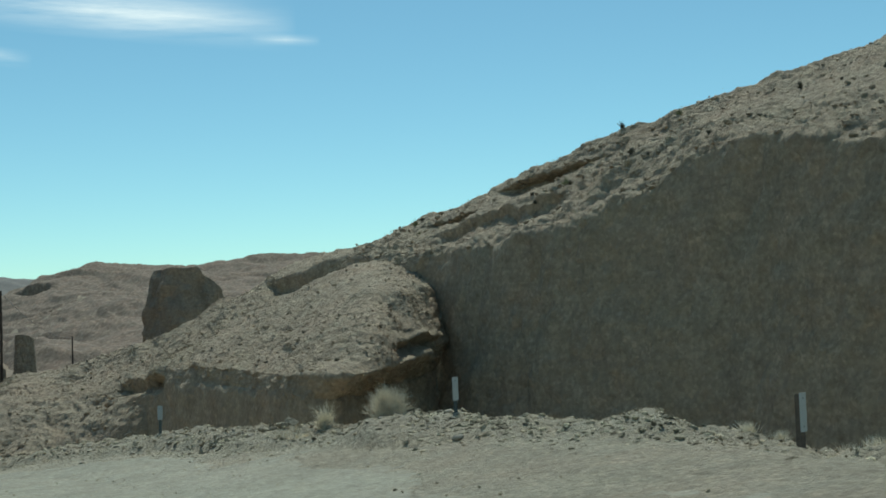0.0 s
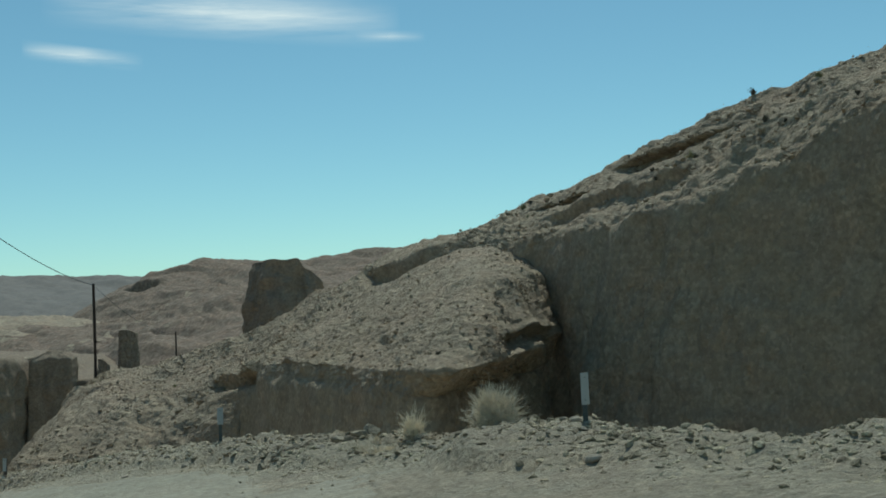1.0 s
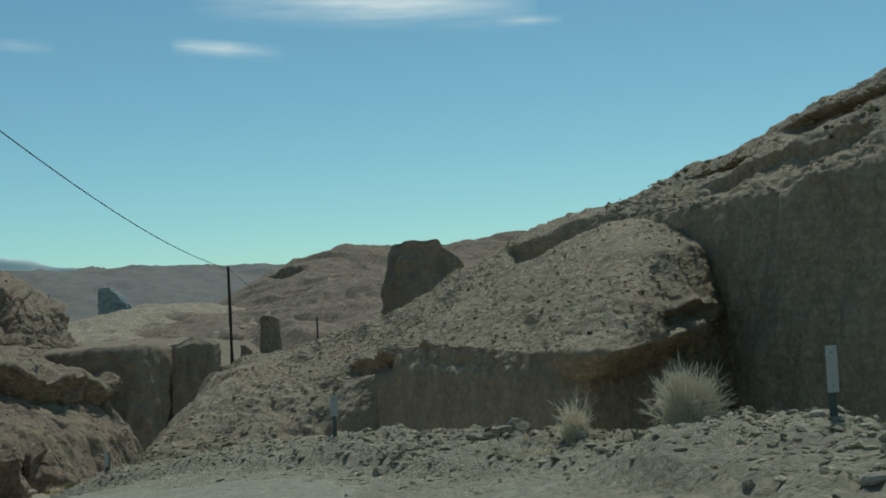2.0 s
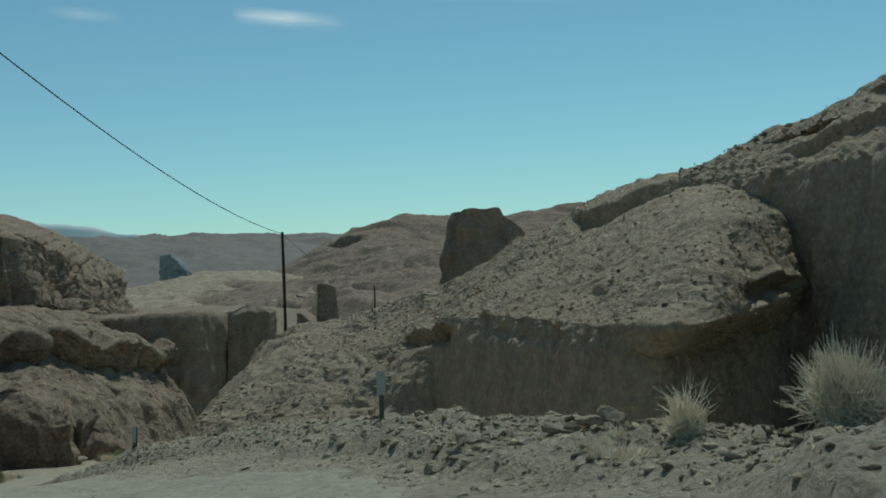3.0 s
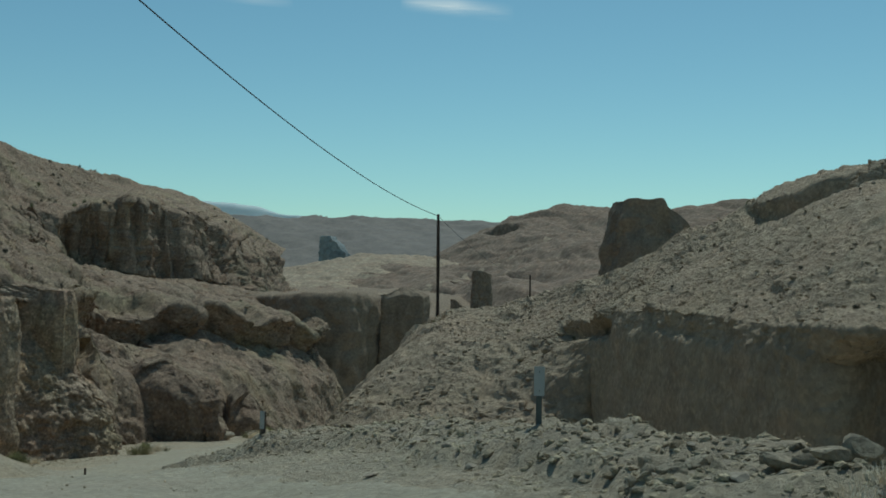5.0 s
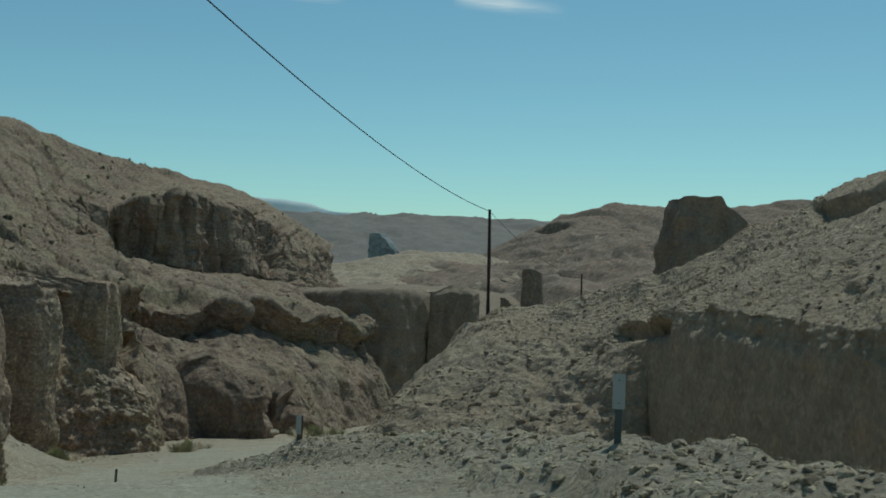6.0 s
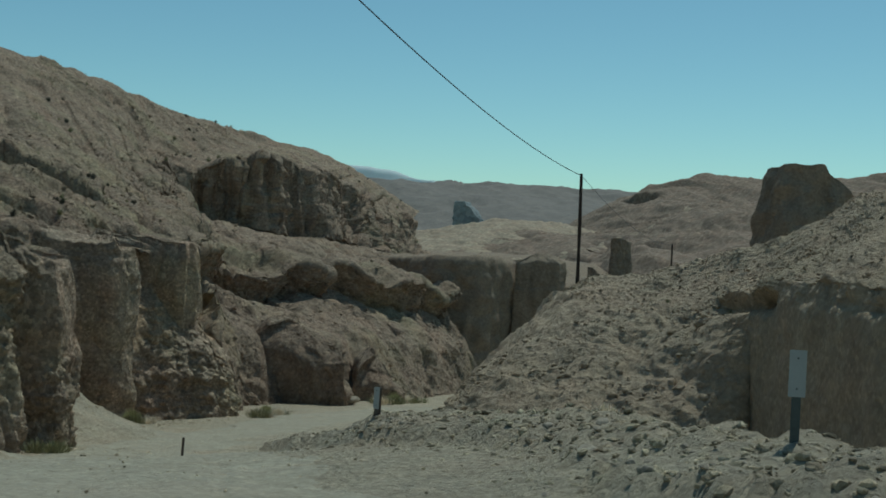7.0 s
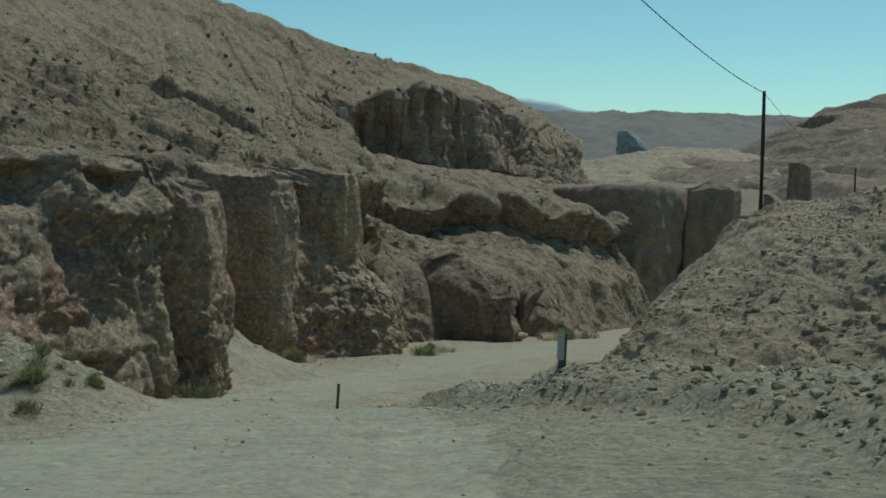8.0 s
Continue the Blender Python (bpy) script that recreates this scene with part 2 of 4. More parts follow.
def rockface(rails, spans, step, seed=0, size=1.0, scars=(), lean=1, ragged=(), hollows=(), pillars=0.0, ravines=()):
    """A hillside or cliff stretched over rails that run along it from its foot to its back.
    spans: for each pair of rails (rows, fluting, roughness, gully, ledges), in metres of relief, each a number or one for each knot.
    size: of the relief's pattern. scars: undercut ledges (end, end, height, depth).
    lean: which way the gullies slant. ragged: (rails that go together, from y, metres sideways, metres up and down) by which rails wander.
    hollows: shadowed undercuts (end, end, height, depth, the way in where it is not square to the lip). ravines: cuts (end, end, depth, width of the gentle side) with one steep bank, on the left of the way from end to end. pillars: the share of the fluting that stands as rounded pillars between deep creases."""
    knots = len(rails[0])
    u = np.linspace(0, knots - 1, 60 * knots)
    ref = spline(rails[len(rails) // 2], u)
    run = np.concatenate([[0], np.cumsum(np.linalg.norm(np.diff(ref, axis=0), axis=1))])
    cols = max(8, int(run[-1] / step))
    uu = np.interp(np.linspace(0, run[-1], cols), run, u)
    lines = [spline(r, uu) for r in rails]
    for group, y0, side, tall in ragged:
        along = lines[group[0]] * (0.11, 0.11, 0)
        here = smooth(y0, y0 + 10, along[:, 1] / 0.11)
        off = here * side * fbm(along, 4, seed + 7 * group[0], 0.6) * 1.6
        rise = here * tall * fbm(along * 1.15 + 9, 4, seed + 7 * group[0] + 3, 0.62) * 1.6
        for j in group:
            lines[j][:, 0] += off
            lines[j][:, 2] += rise
    rows, amps = [], []
    for (a, b), (count, *amp) in zip(zip(lines, lines[1:]), spans):
        each = [np.interp(uu, np.arange(knots), np.broadcast_to(np.asarray(v, float), knots)) for v in amp]
        for k in range(count):
            rows.append(a + (b - a) * (k / count))
            amps.append(each)
    rows.append(lines[-1])
    amps.append(amps[-1])
    g, amps = np.array(rows), np.array(amps)
    g[1:-1] = (g[:-2] + 2 * g[1:-1] + g[2:]) / 4
    for _ in range(3):
        amps[1:-1] = (amps[:-2] + amps[1:-1] + amps[2:]) / 3
    p = g.reshape(-1, 3)
    n = normals_of(g).reshape(-1, 3)
    flute, rough, gully, ledge = (amps[:, k, :].ravel() for k in range(4))
    s = p / size
    warp = np.stack([fbm(s * 0.11, 2, seed + 5), fbm(s * 0.11, 2, seed + 9), 0 * s[:, 0]], 1) * 3
    q = s + warp
    d = flute * (fbm(q * (0.19, 0.19, 0.035), 3, seed + 20) * 0.9 + fbm(q * (0.6, 0.6, 0.10), 3, seed + 30, 0.5, True) * 0.42)
    d += flute * 0.10 * fbm(s * (0.12, 0.12, 1.1), 2, seed + 40)
    d += flute * 0.55 * np.minimum(fbm(q * (0.3, 0.3, 0.02), 2, seed + 45, 0.5, True), 0.35)
    d += np.minimum(flute, 1.6) * 0.17 * fbm(q * (1.1, 1.1, 0.28), 3, seed + 47, 0.6, True)
    if pillars:
        d += pillars * flute * (0.55 - 0.9 * fbm(q * (0.26, 0.26, 0.012), 2, seed + 48, 0.5, True) - 0.5 * fbm(q * (0.8, 0.8, 0.05), 2, seed + 49, 0.5, True))
    d = np.minimum(d, 0.7 * flute)
    d += rough * (fbm(s * 0.33, 5, seed + 50, 0.62) + 0.3 * np.clip(fbm(s * 1.6, 3, seed + 60, 0.7), -0.1, 1))
    d += gully * fbm(np.stack([q[:, 0] * 0.16 + lean * q[:, 1] * 0.16, q[:, 0] * 0.05 - lean * q[:, 1] * 0.05, 0 * q[:, 0]], 1), 4, seed + 70, 0.5, True)
    if size == 1.0:
        tilt = np.array([[0.8, 0.5, 0.33], [-0.6, 0.75, 0.28], [-0.1, -0.42, 0.9]])
        heap = smooth(-0.35, 0.3, fbm(p * 0.22, 3, seed + 75))
        d += rough * (0.45 + 0.55 * heap) * (0.2 * blocks(p @ tilt * 0.62, seed + 76) + 0.24 * blocks(p @ tilt * 1.5, seed + 77) + 0.2 * blocks(p @ tilt * 3.1, seed + 78))
    bed = (s[:, 2] + 1.6 * fbm(s * 0.07, 3, seed + 80)) / 3.1
    saw = bed - np.floor(bed)
    where = smooth(-0.05, 0.35, fbm(s * 0.06, 3, seed + 90))
    d += ledge * where * (saw - smooth(0.86, 1.0, saw) * saw)
    for p0, p1, tall, deep in scars:
        a, b = np.array(p0, float), np.array(p1, float)
        ab = (b - a)[:2]
        t = ((p[:, :2] - a[:2]) @ ab) / (ab @ ab)
        away = np.linalg.norm(p[:, :2] - a[:2] - np.clip(t, 0, 1)[:, None] * ab, axis=1)
        zl = a[2] + np.clip(t, 0, 1) * (b[2] - a[2]) + 0.7 * fbm(p * 0.18, 3, seed + 95, 0.55)
        deep = deep * (0.75 + 0.4 * fbm(p * 0.2, 2, seed + 96))
        v = (zl - p[:, 2]) / tall
        shape = smooth(-0.12, 0.05, v) * smooth(1.0, 0.2, v) * smooth(0, 0.2, t) * smooth(1, 0.75, t) * smooth(9, 6, away)
        d -= deep * shape
        d += 0.25 * deep * smooth(-0.6, -0.1, v) * smooth(0.0, -0.1, v) * smooth(0, 0.2, t) * smooth(1, 0.75, t) * smooth(9, 6, away)
    v = p + n * d[:, None]
    for k, ((x0, y0), (x1, y1), deep, wide) in enumerate(ravines):
        ab = np.array((x1 - x0, y1 - y0))
        run = np.linalg.norm(ab)
        rel = v[:, :2] - (x0, y0)
        t = (rel @ ab) / run ** 2
        off = (ab[0] * rel[:, 1] - ab[1] * rel[:, 0]) / run + 0.8 * fbm(v * (0.16, 0.16, 0), 3, seed + 300 + k) + 0.2 * fbm(v * (0.9, 0.9, 0.4), 2, seed + 320 + k)
        here = smooth(0, 0.4, t) * smooth(1, 0.82, t) * (off > -wide) * (off < 1.2)
        v[:, 2] -= deep * here * np.where(off < 0, np.clip(1 + off / wide, 0, 1) ** 0.7, smooth(0.7, 0.0, off))
    for k, cut in enumerate(hollows):
        hollow(v, n, *cut[:4], seed + 200 + 3 * k, *cut[4:])
    return v, n, grid_faces(len(rows), cols)


def hollow(v, n, p0, p1, tall, deep, seed, into=None):
    """Cuts a shadowed undercut into a slope below the lip from p0 to p1."""
    a, b = np.array(p0, float), np.array(p1, float)
    ab = (b - a)[:2]
    t = ((v[:, :2] - a[:2]) @ ab) / (ab @ ab)
    tc = np.clip(t, 0, 1)
    away = np.linalg.norm(v[:, :2] - a[:2] - tc[:, None] * ab, axis=1)
    near = np.flatnonzero(away < 2 * tall + 6)
    if len(near) == 0:
        return
    q, t, tc, away = v[near], t[near], tc[near], away[near]
    ins = np.array([ab[1], -ab[0]]) / np.linalg.norm(ab) if into is None else np.array(into)
    if into is None and ins @ n[near, :2].sum(0) > 0:
        ins = -ins
    lens = smooth(0, 0.3, t) * smooth(1, 0.65, t) * (0.8 + 0.35 * fbm(q * (0.3, 0.3, 0.1), 3, seed))
    zl = a[2] + tc * (b[2] - a[2]) + 0.3 * fbm(q * (0.22, 0.22, 0.0), 4, seed + 1, 0.6)
    w = (zl - q[:, 2]) / np.maximum(tall * lens, 0.05)
    shape = smooth(0, 0.1, w) * (1 - smooth(0.5, 1.0, w)) * lens * smooth(2 * tall + 6, 2 * tall + 3, away)
    shape *= 1 + 0.18 * fbm(q * (0.9, 0.9, 0.5), 3, seed + 2)
    v[near, :2] += ins * (deep * shape)[:, None]
    v[near, 2] += 0.12 * deep * smooth(-0.5, 0.0, w) * smooth(0.02, 0.0, w) * lens * smooth(2 * tall + 6, 2 * tall + 3, away)


def smooth(a, b, v):
    t = np.clip((v - a) / (b - a), 0, 1)
    return t * t * (3 - 2 * t)


SURFACES = {}


def terrain(name, rails, spans, step, mat, label, seed=0, size=1.0, scars=(), lean=1, ragged=(), hollows=(), pillars=0.0, ravines=()):
    v, n, f = rockface(rails, spans, step, seed, size, scars, lean, ragged, hollows, pillars, ravines)
    SURFACES[name] = (v, n)
    return tagged(new(name, mesh_of(name, v, f, mat)), label, "hill", kind="structure")


# ---- ground, road, berm ----
ROAD = np.array([(-1, -60, 1.2), (0, -20, -0.85), (0.4, 0, -1.9), (0.6, 18, -2.87), (-2.2, 32, -3.8), (-7, 44.5, -4.95), (-13.5, 57, -7.1), (-22.5, 68.5, -9.9),
                 (-28, 82, -12.0), (-32, 103, -14.4), (-32.5, 125, -16.2), (-28, 145, -17.8), (-16, 170, -20), (5, 200, -22)])
CREST = np.array([(13, -30, -0.8), (11, 0, -1.5), (10.2, 17.5, -2.2), (8.7, 24, -2.23), (7.0, 28.8, -2.36), (5.4, 32.8, -2.8), (3.0, 37, -3.15), (0.3, 42.8, -3.6), (-3.4, 51.5, -4.7), (-8.2, 57.5, -5.8), (-13.8, 67.5, -7.9), (-19.5, 71, -9.9)])


def dense(points, n=40):
    return spline(points, np.linspace(0, len(points) - 1, n * (len(points) - 1) + 1))


L_FOOT = [(-33, 44, -9), (-33.5, 62, -11.5), (-38.5, 80, -16), (-42, 92, -17.8), (-46, 105, -19.2), (-47.5, 120, -20.2), (-43, 137, -20.8), (-40.5, 152, -21.8), (-37, 176, -23.5), (-34.5, 197, -25), (-40, 216, -26)]
ROAD_LINE, CREST_LINE, FOOT_LINE = dense(ROAD, 30), dense(CREST, 30), dense(np.array(L_FOOT, float), 20)


def nearest(x, y, line):
    """Distance to a line, its height there, and the side (positive: right of it)."""
    d2 = np.full(x.shape, 1e18)
    z, side = np.zeros(x.shape), np.zeros(x.shape)
    tan = np.gradient(line[:, :2], axis=0)
    for (px, py, pz), (tx, ty) in zip(line, tan):
        dx, dy = x - px, y - py
        r = dx * dx + dy * dy
        m = r < d2
        d2 = np.where(m, r, d2)
        z = np.where(m, pz, z)
        side = np.where(m, np.sign(dx * ty - dy * tx), side)
    return np.sqrt(d2), z, side


def ground_height(x, y, bare=False):
    dr, zr, sr = nearest(x, y, ROAD_LINE)
    p = np.stack([x, y, 0 * x], 1)
    z = zr - np.where(sr < 0, 0.10 * np.clip(dr - 4, 0, 15) * smooth(45, 70, y), 0)
    z = z + np.where(sr > 0, 0.12 * np.clip(dr - 1.0, 0, 6) * smooth(64, 54, y), 0)
    if bare:
        return z
    dc, zc, sc = nearest(x, y, CREST_LINE)
    lump = fbm(p * 0.55, 4, 3, 0.6)
    grit = fbm(p * 2.1, 3, 8, 0.6)
    # the bank of rubble beside the road, and the fall behind it
    toe = 1.55 + 0.65 * smooth(35, 30, y) + 0.45 * vnoise(p * 0.45, 12) + 0.35 * vnoise(p * 1.3, 13) + 0.12 * vnoise(p * 4.0, 14)
    cut = smooth(20, 27, y) * (0.35 + 0.65 * smooth(-0.3, 0.25, vnoise(p * 0.5, 16) + 0.2 * smooth(44, 38, y)))
    near_side = smooth(toe, 0.1, dc) * (1 - 0.55 * cut) + 0.55 * cut * smooth(toe - 0.05, toe - 0.3, dc)
    back = -0.95 * np.clip(dc - 0.7, 0, 22)
    bank = z + (zc - z) * near_side
    alive = smooth(75, 60, y) * smooth(-24, -19, x)
    gully = np.maximum(zc + back, -13.5)
    z = z + (np.where(sc > 0, gully, bank) - z) * alive
    # the hollow below the spur's sheer face
    z = z + (np.minimum(z, -12.8) - z) * smooth(57, 68, y) * smooth(-13, -6, x) * smooth(150, 120, y)
    off_road = smooth(4.4, 6.5, dr)
    on_bank = smooth(toe + 0.25, toe - 0.7, dc) * alive
    rock = blocks(p * (1.15, 1.15, 1) + 0.35 * lump[:, None], 21) + 0.5 * blocks(p * (2.7, 2.7, 1) + 5, 23)
    z = z + on_bank * 0.18 * smooth(-0.25, 0.3, fbm(p * 0.4, 2, 24)) * rock
    z = z + off_road * (0.10 * lump + 0.04 * grit) + on_bank * (0.26 * np.maximum(lump, -0.25) + 0.04 + 0.16 * np.maximum(grit, -0.2))
    dl, _, sl = nearest(x, y, FOOT_LINE)
    heap = 0.6 + 0.6 * vnoise(p * 0.16, 15)
    z = z + (1.6 * smooth(113, 98, y) + 0.35) * smooth(46, 62, y) * heap * smooth(8.5, 0.0, np.where(sl > 0, dl, 0)) * smooth(210, 190, y)
    for mx, my, mr, mh in ((-28.4, 66.6, 5.2, 2.1), (-31, 71, 5, 1.4), (-39.5, 95, 7.5, 2.0), (-36.5, 90, 5, 1.2), (-44, 101, 6.0, 2.2)):
        z = z + mh * (1 + 0.5 * lump + 0.12 * rock) * smooth(mr, 0.0, np.hypot(x - mx, y - my) * (1 + 0.3 * lump))
    z = z + 0.018 * fbm(p * 0.8, 3, 41) + 0.01 * fbm(p * 3.0, 2, 42)
    far = smooth(230, 300, y)
    return z * (1 - far) - 14 * far


def spread(lo, hi, step, reach, count):
    """Even steps from lo to hi, then wider and wider ones out to reach."""
    mid = np.arange(lo, hi + step, step)
    grow = np.geomspace(step, reach, count)
    return np.concatenate([(lo - grow)[::-1], mid, mid[-1] + grow])


gx, gy = spread(-44, 11, 0.18, 4500, 50), spread(16, 112, 0.2, 4500, 50)
GX, GY = np.meshgrid(gx, gy)
GZ = ground_height(GX.ravel(), GY.ravel())
tagged(new("ground", mesh_of("ground", np.stack([GX.ravel(), GY.ravel(), GZ], 1), grid_faces(len(gy), len(gx)), M_BERM)),
       "dry tan desert ground with loose rubble bank beside the track", "ground", kind="structure")

us = np.linspace(0, len(ROAD) - 1, 900)
line = spline(ROAD, us)
way = np.gradient(line[:, :2], axis=0)
way /= np.linalg.norm(way, axis=1, keepdims=True)
across = np.linspace(-1, 1, 81)
wide = 0.6 * vnoise(np.stack([us * 4, 0 * us, 0 * us], 1), 77)
half_left = 7.6 - 4.0 * smooth(48, 62, line[:, 1]) + wide
half_right = 6.2 - 3.6 * smooth(35, 45, line[:, 1]) + 2.4 * smooth(56, 68, line[:, 1]) - wide
side = np.where(across < 0, across * half_left[:, None], across * half_right[:, None])
rx = line[:, 0:1] + way[:, 1:2] * side
ry = line[:, 1:2] - way[:, 0:1] * side
rp = np.stack([rx.ravel(), ry.ravel(), 0 * rx.ravel()], 1)
edge = np.abs(np.tile(across, len(us)))
ruts = -0.03 * np.exp(-((edge - 0.17) / 0.05) ** 2)
rx, ry = rx.ravel(), ry.ravel()
dc, _, sc = nearest(rx, ry, CREST_LINE)
off = np.where((sc > 0) & (ry < 66), 1.0, smooth(2.5, 1.9, dc + 0.4 * vnoise(rp * 0.7, 46) + 0.25 * vnoise(rp * 2.5, 47)) * smooth(70, 62, ry))
rz = ground_height(rx, ry) + 0.035 + ruts - 0.12 * smooth(0.45, 1.0, edge + 0.45 * fbm(rp * (0.5, 0.2, 1), 4, 44, 0.6) + 0.12 * fbm(rp * 3.5, 3, 45, 0.7)) - 0.4 * off
tagged(new("road", mesh_of("road", np.stack([rx, ry, rz], 1), grid_faces(len(us), 81), M_ROAD)),
       "pale graded gravel track running down the canyon", "road", kind="structure")

# ---- right: spur with a sheer dark face ----
SPUR_FOOT = [(-26, 150, -21), (-22.5, 109, -17), (-14, 98, -16), (-8, 100, -15.5), (-1.4, 102.6, -14.5), (-0.1, 103.6, -15), (2.0, 95, -15), (6.3, 80.5, -13.5), (9.3, 72, -13), (14.5, 80, -13), (23, 92, -13)]
SPUR_WALL = [(-23, 155, -14), (-18.6, 117, -11), (-12.6, 110.5, -10.3), (-6.8, 109.6, -10), (-1.1, 105.6, -8.0), (0.1, 104.4, -4.9), (2.4, 95.6, -4.2), (6.8, 81, -4.2), (9.8, 73, -4.4), (15, 82, -4.4), (23.3, 94, -3)]
SPUR_LIP = [(-20, 160, -9), (-14.4, 128, -5.7), (-10, 117, -6.3), (-5, 114.6, -6.2), (-0.8, 108.2, -5.3), (0.4, 105.2, -4.0), (2.7, 96, -3.0), (7.0, 81.2, -3.1), (10.5, 71.5, -3.1), (17, 81.5, -2.6), (23.5, 95, -1)]
SPUR_MID = [(-18, 164, -7.5), (-13.8, 131.5, -5.1), (-7.5, 124, -4.7), (-2.2, 118.5, -3.6), (0.8, 113.5, -2.8), (3.6, 109, -1.4), (6.0, 103, -0.6), (10.5, 93, 0.2), (14.6, 85, 1.3), (19.8, 91, 2.2), (22.5, 98, 2.5)]
SPUR_TOP = [(-16, 168, -6.5), (-14.4, 136.8, -4.9), (-8, 130, -3.6), (-1.5, 122.5, -1.9), (3, 119.5, 0.1), (6.8, 116.5, 2.1), (8.6, 115, 3.0), (12, 112, 5.0), (17, 109, 6.4), (20.5, 107, 6.8), (24, 104, 7.6)]
SPUR_BACK = [(-14, 187, -9), (-10, 160, -9), (0, 155, -10), (6, 152, -9), (10, 151, -8.5), (12, 150, -8), (18, 148, -6), (24, 146, -4), (30, 140, -2), (34, 132, 0), (38, 126, 2)]
terrain("spur_hill", [SPUR_FOOT, SPUR_WALL, SPUR_LIP, SPUR_MID, SPUR_TOP, SPUR_BACK],
        [(80, (0.3, 0.2, 0.2, 0.15, 0.15, 0.2, 0.3, 0.35, 0.4, 0.5, 0.5), (0.5, 0.5, 0.5, 0.5, 0.5, 0.25, 0.25, 0.25, 0.3, 0.5, 0.5), (0.7, 0.9, 1.0, 1.0, 0.8, 0.1, 0.1, 0.1, 0.1, 0.1, 0.1), 0.1), (44, 0.1, (0.5, 0.5, 0.5, 0.5, 0.5, 0.55, 0.6, 0.6, 0.6, 0.6, 0.6), (0.7, 0.9, 1.0, 1.0, 0.8, 0.1, 0.1, 0.1, 0.1, 0.1, 0.1), 0.2), (140, 0.05, 0.45, 0.5, 0.25), (90, 0.05, 0.5, 0.4, 0.25), (20, 0, 0.5, 0.2, 0)],
        0.17, M_SLOPE, "grey brown rubble spur with a sheer shaded face below a ragged lip", 11,
        scars=[((9.5, 112.5, 3.3), (22, 105, 4.9), 2.2, 1.8), ((-5.0, 113, -5.2), (1.6, 101, -3.9), 1.5, 1.6), ((14, 78, -1.8), (21, 88, -1.6), 1.2, 0.9)])

# ---- right: the great wall and the hill above it ----
WALL_FOOT = [(13, 101, -13), (19.4, 89, -13), (22.4, 80.5, -13), (26.8, 73, -12), (31.4, 64.6, -12), (34.2, 54.6, -11), (39.5, 40, -10), (44, 20, -8), (46, -10, -6)]
WALL_LIP = [(15.5, 102, 4.2), (20.7, 92.7, 4.7), (23.7, 81.6, 5.2), (28.2, 74.2, 6.2), (32.8, 66.4, 9.6), (35.7, 55.5, 8.3), (41, 41, 8), (45.5, 20, 8), (47, -10, 8)]
WALL_BRK = [(16.5, 105, 5.2), (22.8, 96, 6.6), (26, 87, 7.8), (30.5, 79, 9.8), (35, 71, 11.6), (39.5, 61, 11.4), (46, 46, 11.5), (51, 22, 12), (53, -10, 12)]
WALL_TOP = [(18, 110.5, 6.4), (24.5, 105, 8.6), (28.5, 94, 10.8), (33.8, 82, 13.0), (42, 77, 15.6), (48, 73.5, 17.5), (60, 56, 20), (70, 30, 23), (74, -12, 25)]
WALL_BACK = [(34, 140, -2), (42, 132, 0), (54, 124, 2), (62, 118, 4), (72, 112, 6), (82, 104, 8), (100, 80, 10), (112, 40, 14), (116, -20, 16)]
terrain("wall_hill", [WALL_FOOT, WALL_LIP, WALL_BRK, WALL_TOP, WALL_BACK],
        [(80, 0.5, 0.4, 0.15, 0.15), (60, 0.1, 0.85, 0.3, 0.9), (76, 0, 0.55, 0.5, 0.5), (14, 0, 0.5, 0.2, 0)], 0.21, M_SLOPE,
        "high shaded rock wall below a lit stony hillside", 31, scars=[((20, 97, 6.6), (29, 80, 7.8), 1.6, 0.9)],
        hollows=[((28.0, 95, 9.6), (30.6, 81, 11.0), 1.6, 1.6), ((22, 104, 7.6), (26, 93, 8.4), 1.0, 1.0)])

# ---- left: the canyon side ----
L_FAN = [(-34.5, 44, -5), (-36.3, 62, -6.5), (-41, 80, -8.9), (-44.5, 92, -9.8), (-48.2, 105, -10.5), (-50, 120, -11), (-48, 137, -12), (-45.5, 153, -13), (-41.5, 177, -15), (-38.5, 197, -16.5), (-43, 215, -18)]
L_LIP = [(-36, 44, -1), (-39, 62, -1.6), (-43.5, 80, -1.9), (-47, 92, -1.9), (-50.5, 107, -1.9), (-52.5, 120, -3.0), (-58.8, 139, -6.6), (-57.8, 157, -7.7), (-51.4, 181, -10.4), (-44.4, 198, -11.8), (-47, 214, -13)]
L_BENCH = [(-40, 42, 0.2), (-43, 62, -0.4), (-47, 82, -0.8), (-50.5, 94, -0.8), (-54, 109, -0.8), (-55, 122, -0.9), (-56.6, 139, -3.4), (-55.4, 157, -4.4), (-49.0, 181, -7.1), (-42.2, 198, -8.4), (-46, 216, -9)]
L_SLOPE = [(-56, 36, 5), (-58, 60, 5), (-60, 82, 5), (-63, 102, 4.8), (-66, 122, 4.2), (-68, 143, 3.0), (-71, 165, 2), (-78, 190, 0.8), (-91, 215, -0.2), (-78.5, 227, -3), (-61, 262, -8)]
L_CLIFF = [(-72, 30, 10.5), (-75, 58, 10.5), (-77, 84, 10.5), (-79, 106, 10), (-81, 130, 9), (-83, 156, 8), (-85, 186, 7.6), (-94, 209, 8.0), (-91.2, 216.4, 8.2), (-79, 229, 9.8), (-73, 288, 1)]
L_TOP = [(-118, 0, 30), (-120, 40, 30), (-120, 80, 29), (-119, 115, 28), (-116, 150, 26), (-112, 190, 24), (-110, 214, 23.4), (-106, 246, 19.6), (-103, 278, 18), (-95, 304, 14.8), (-78, 316, 4)]
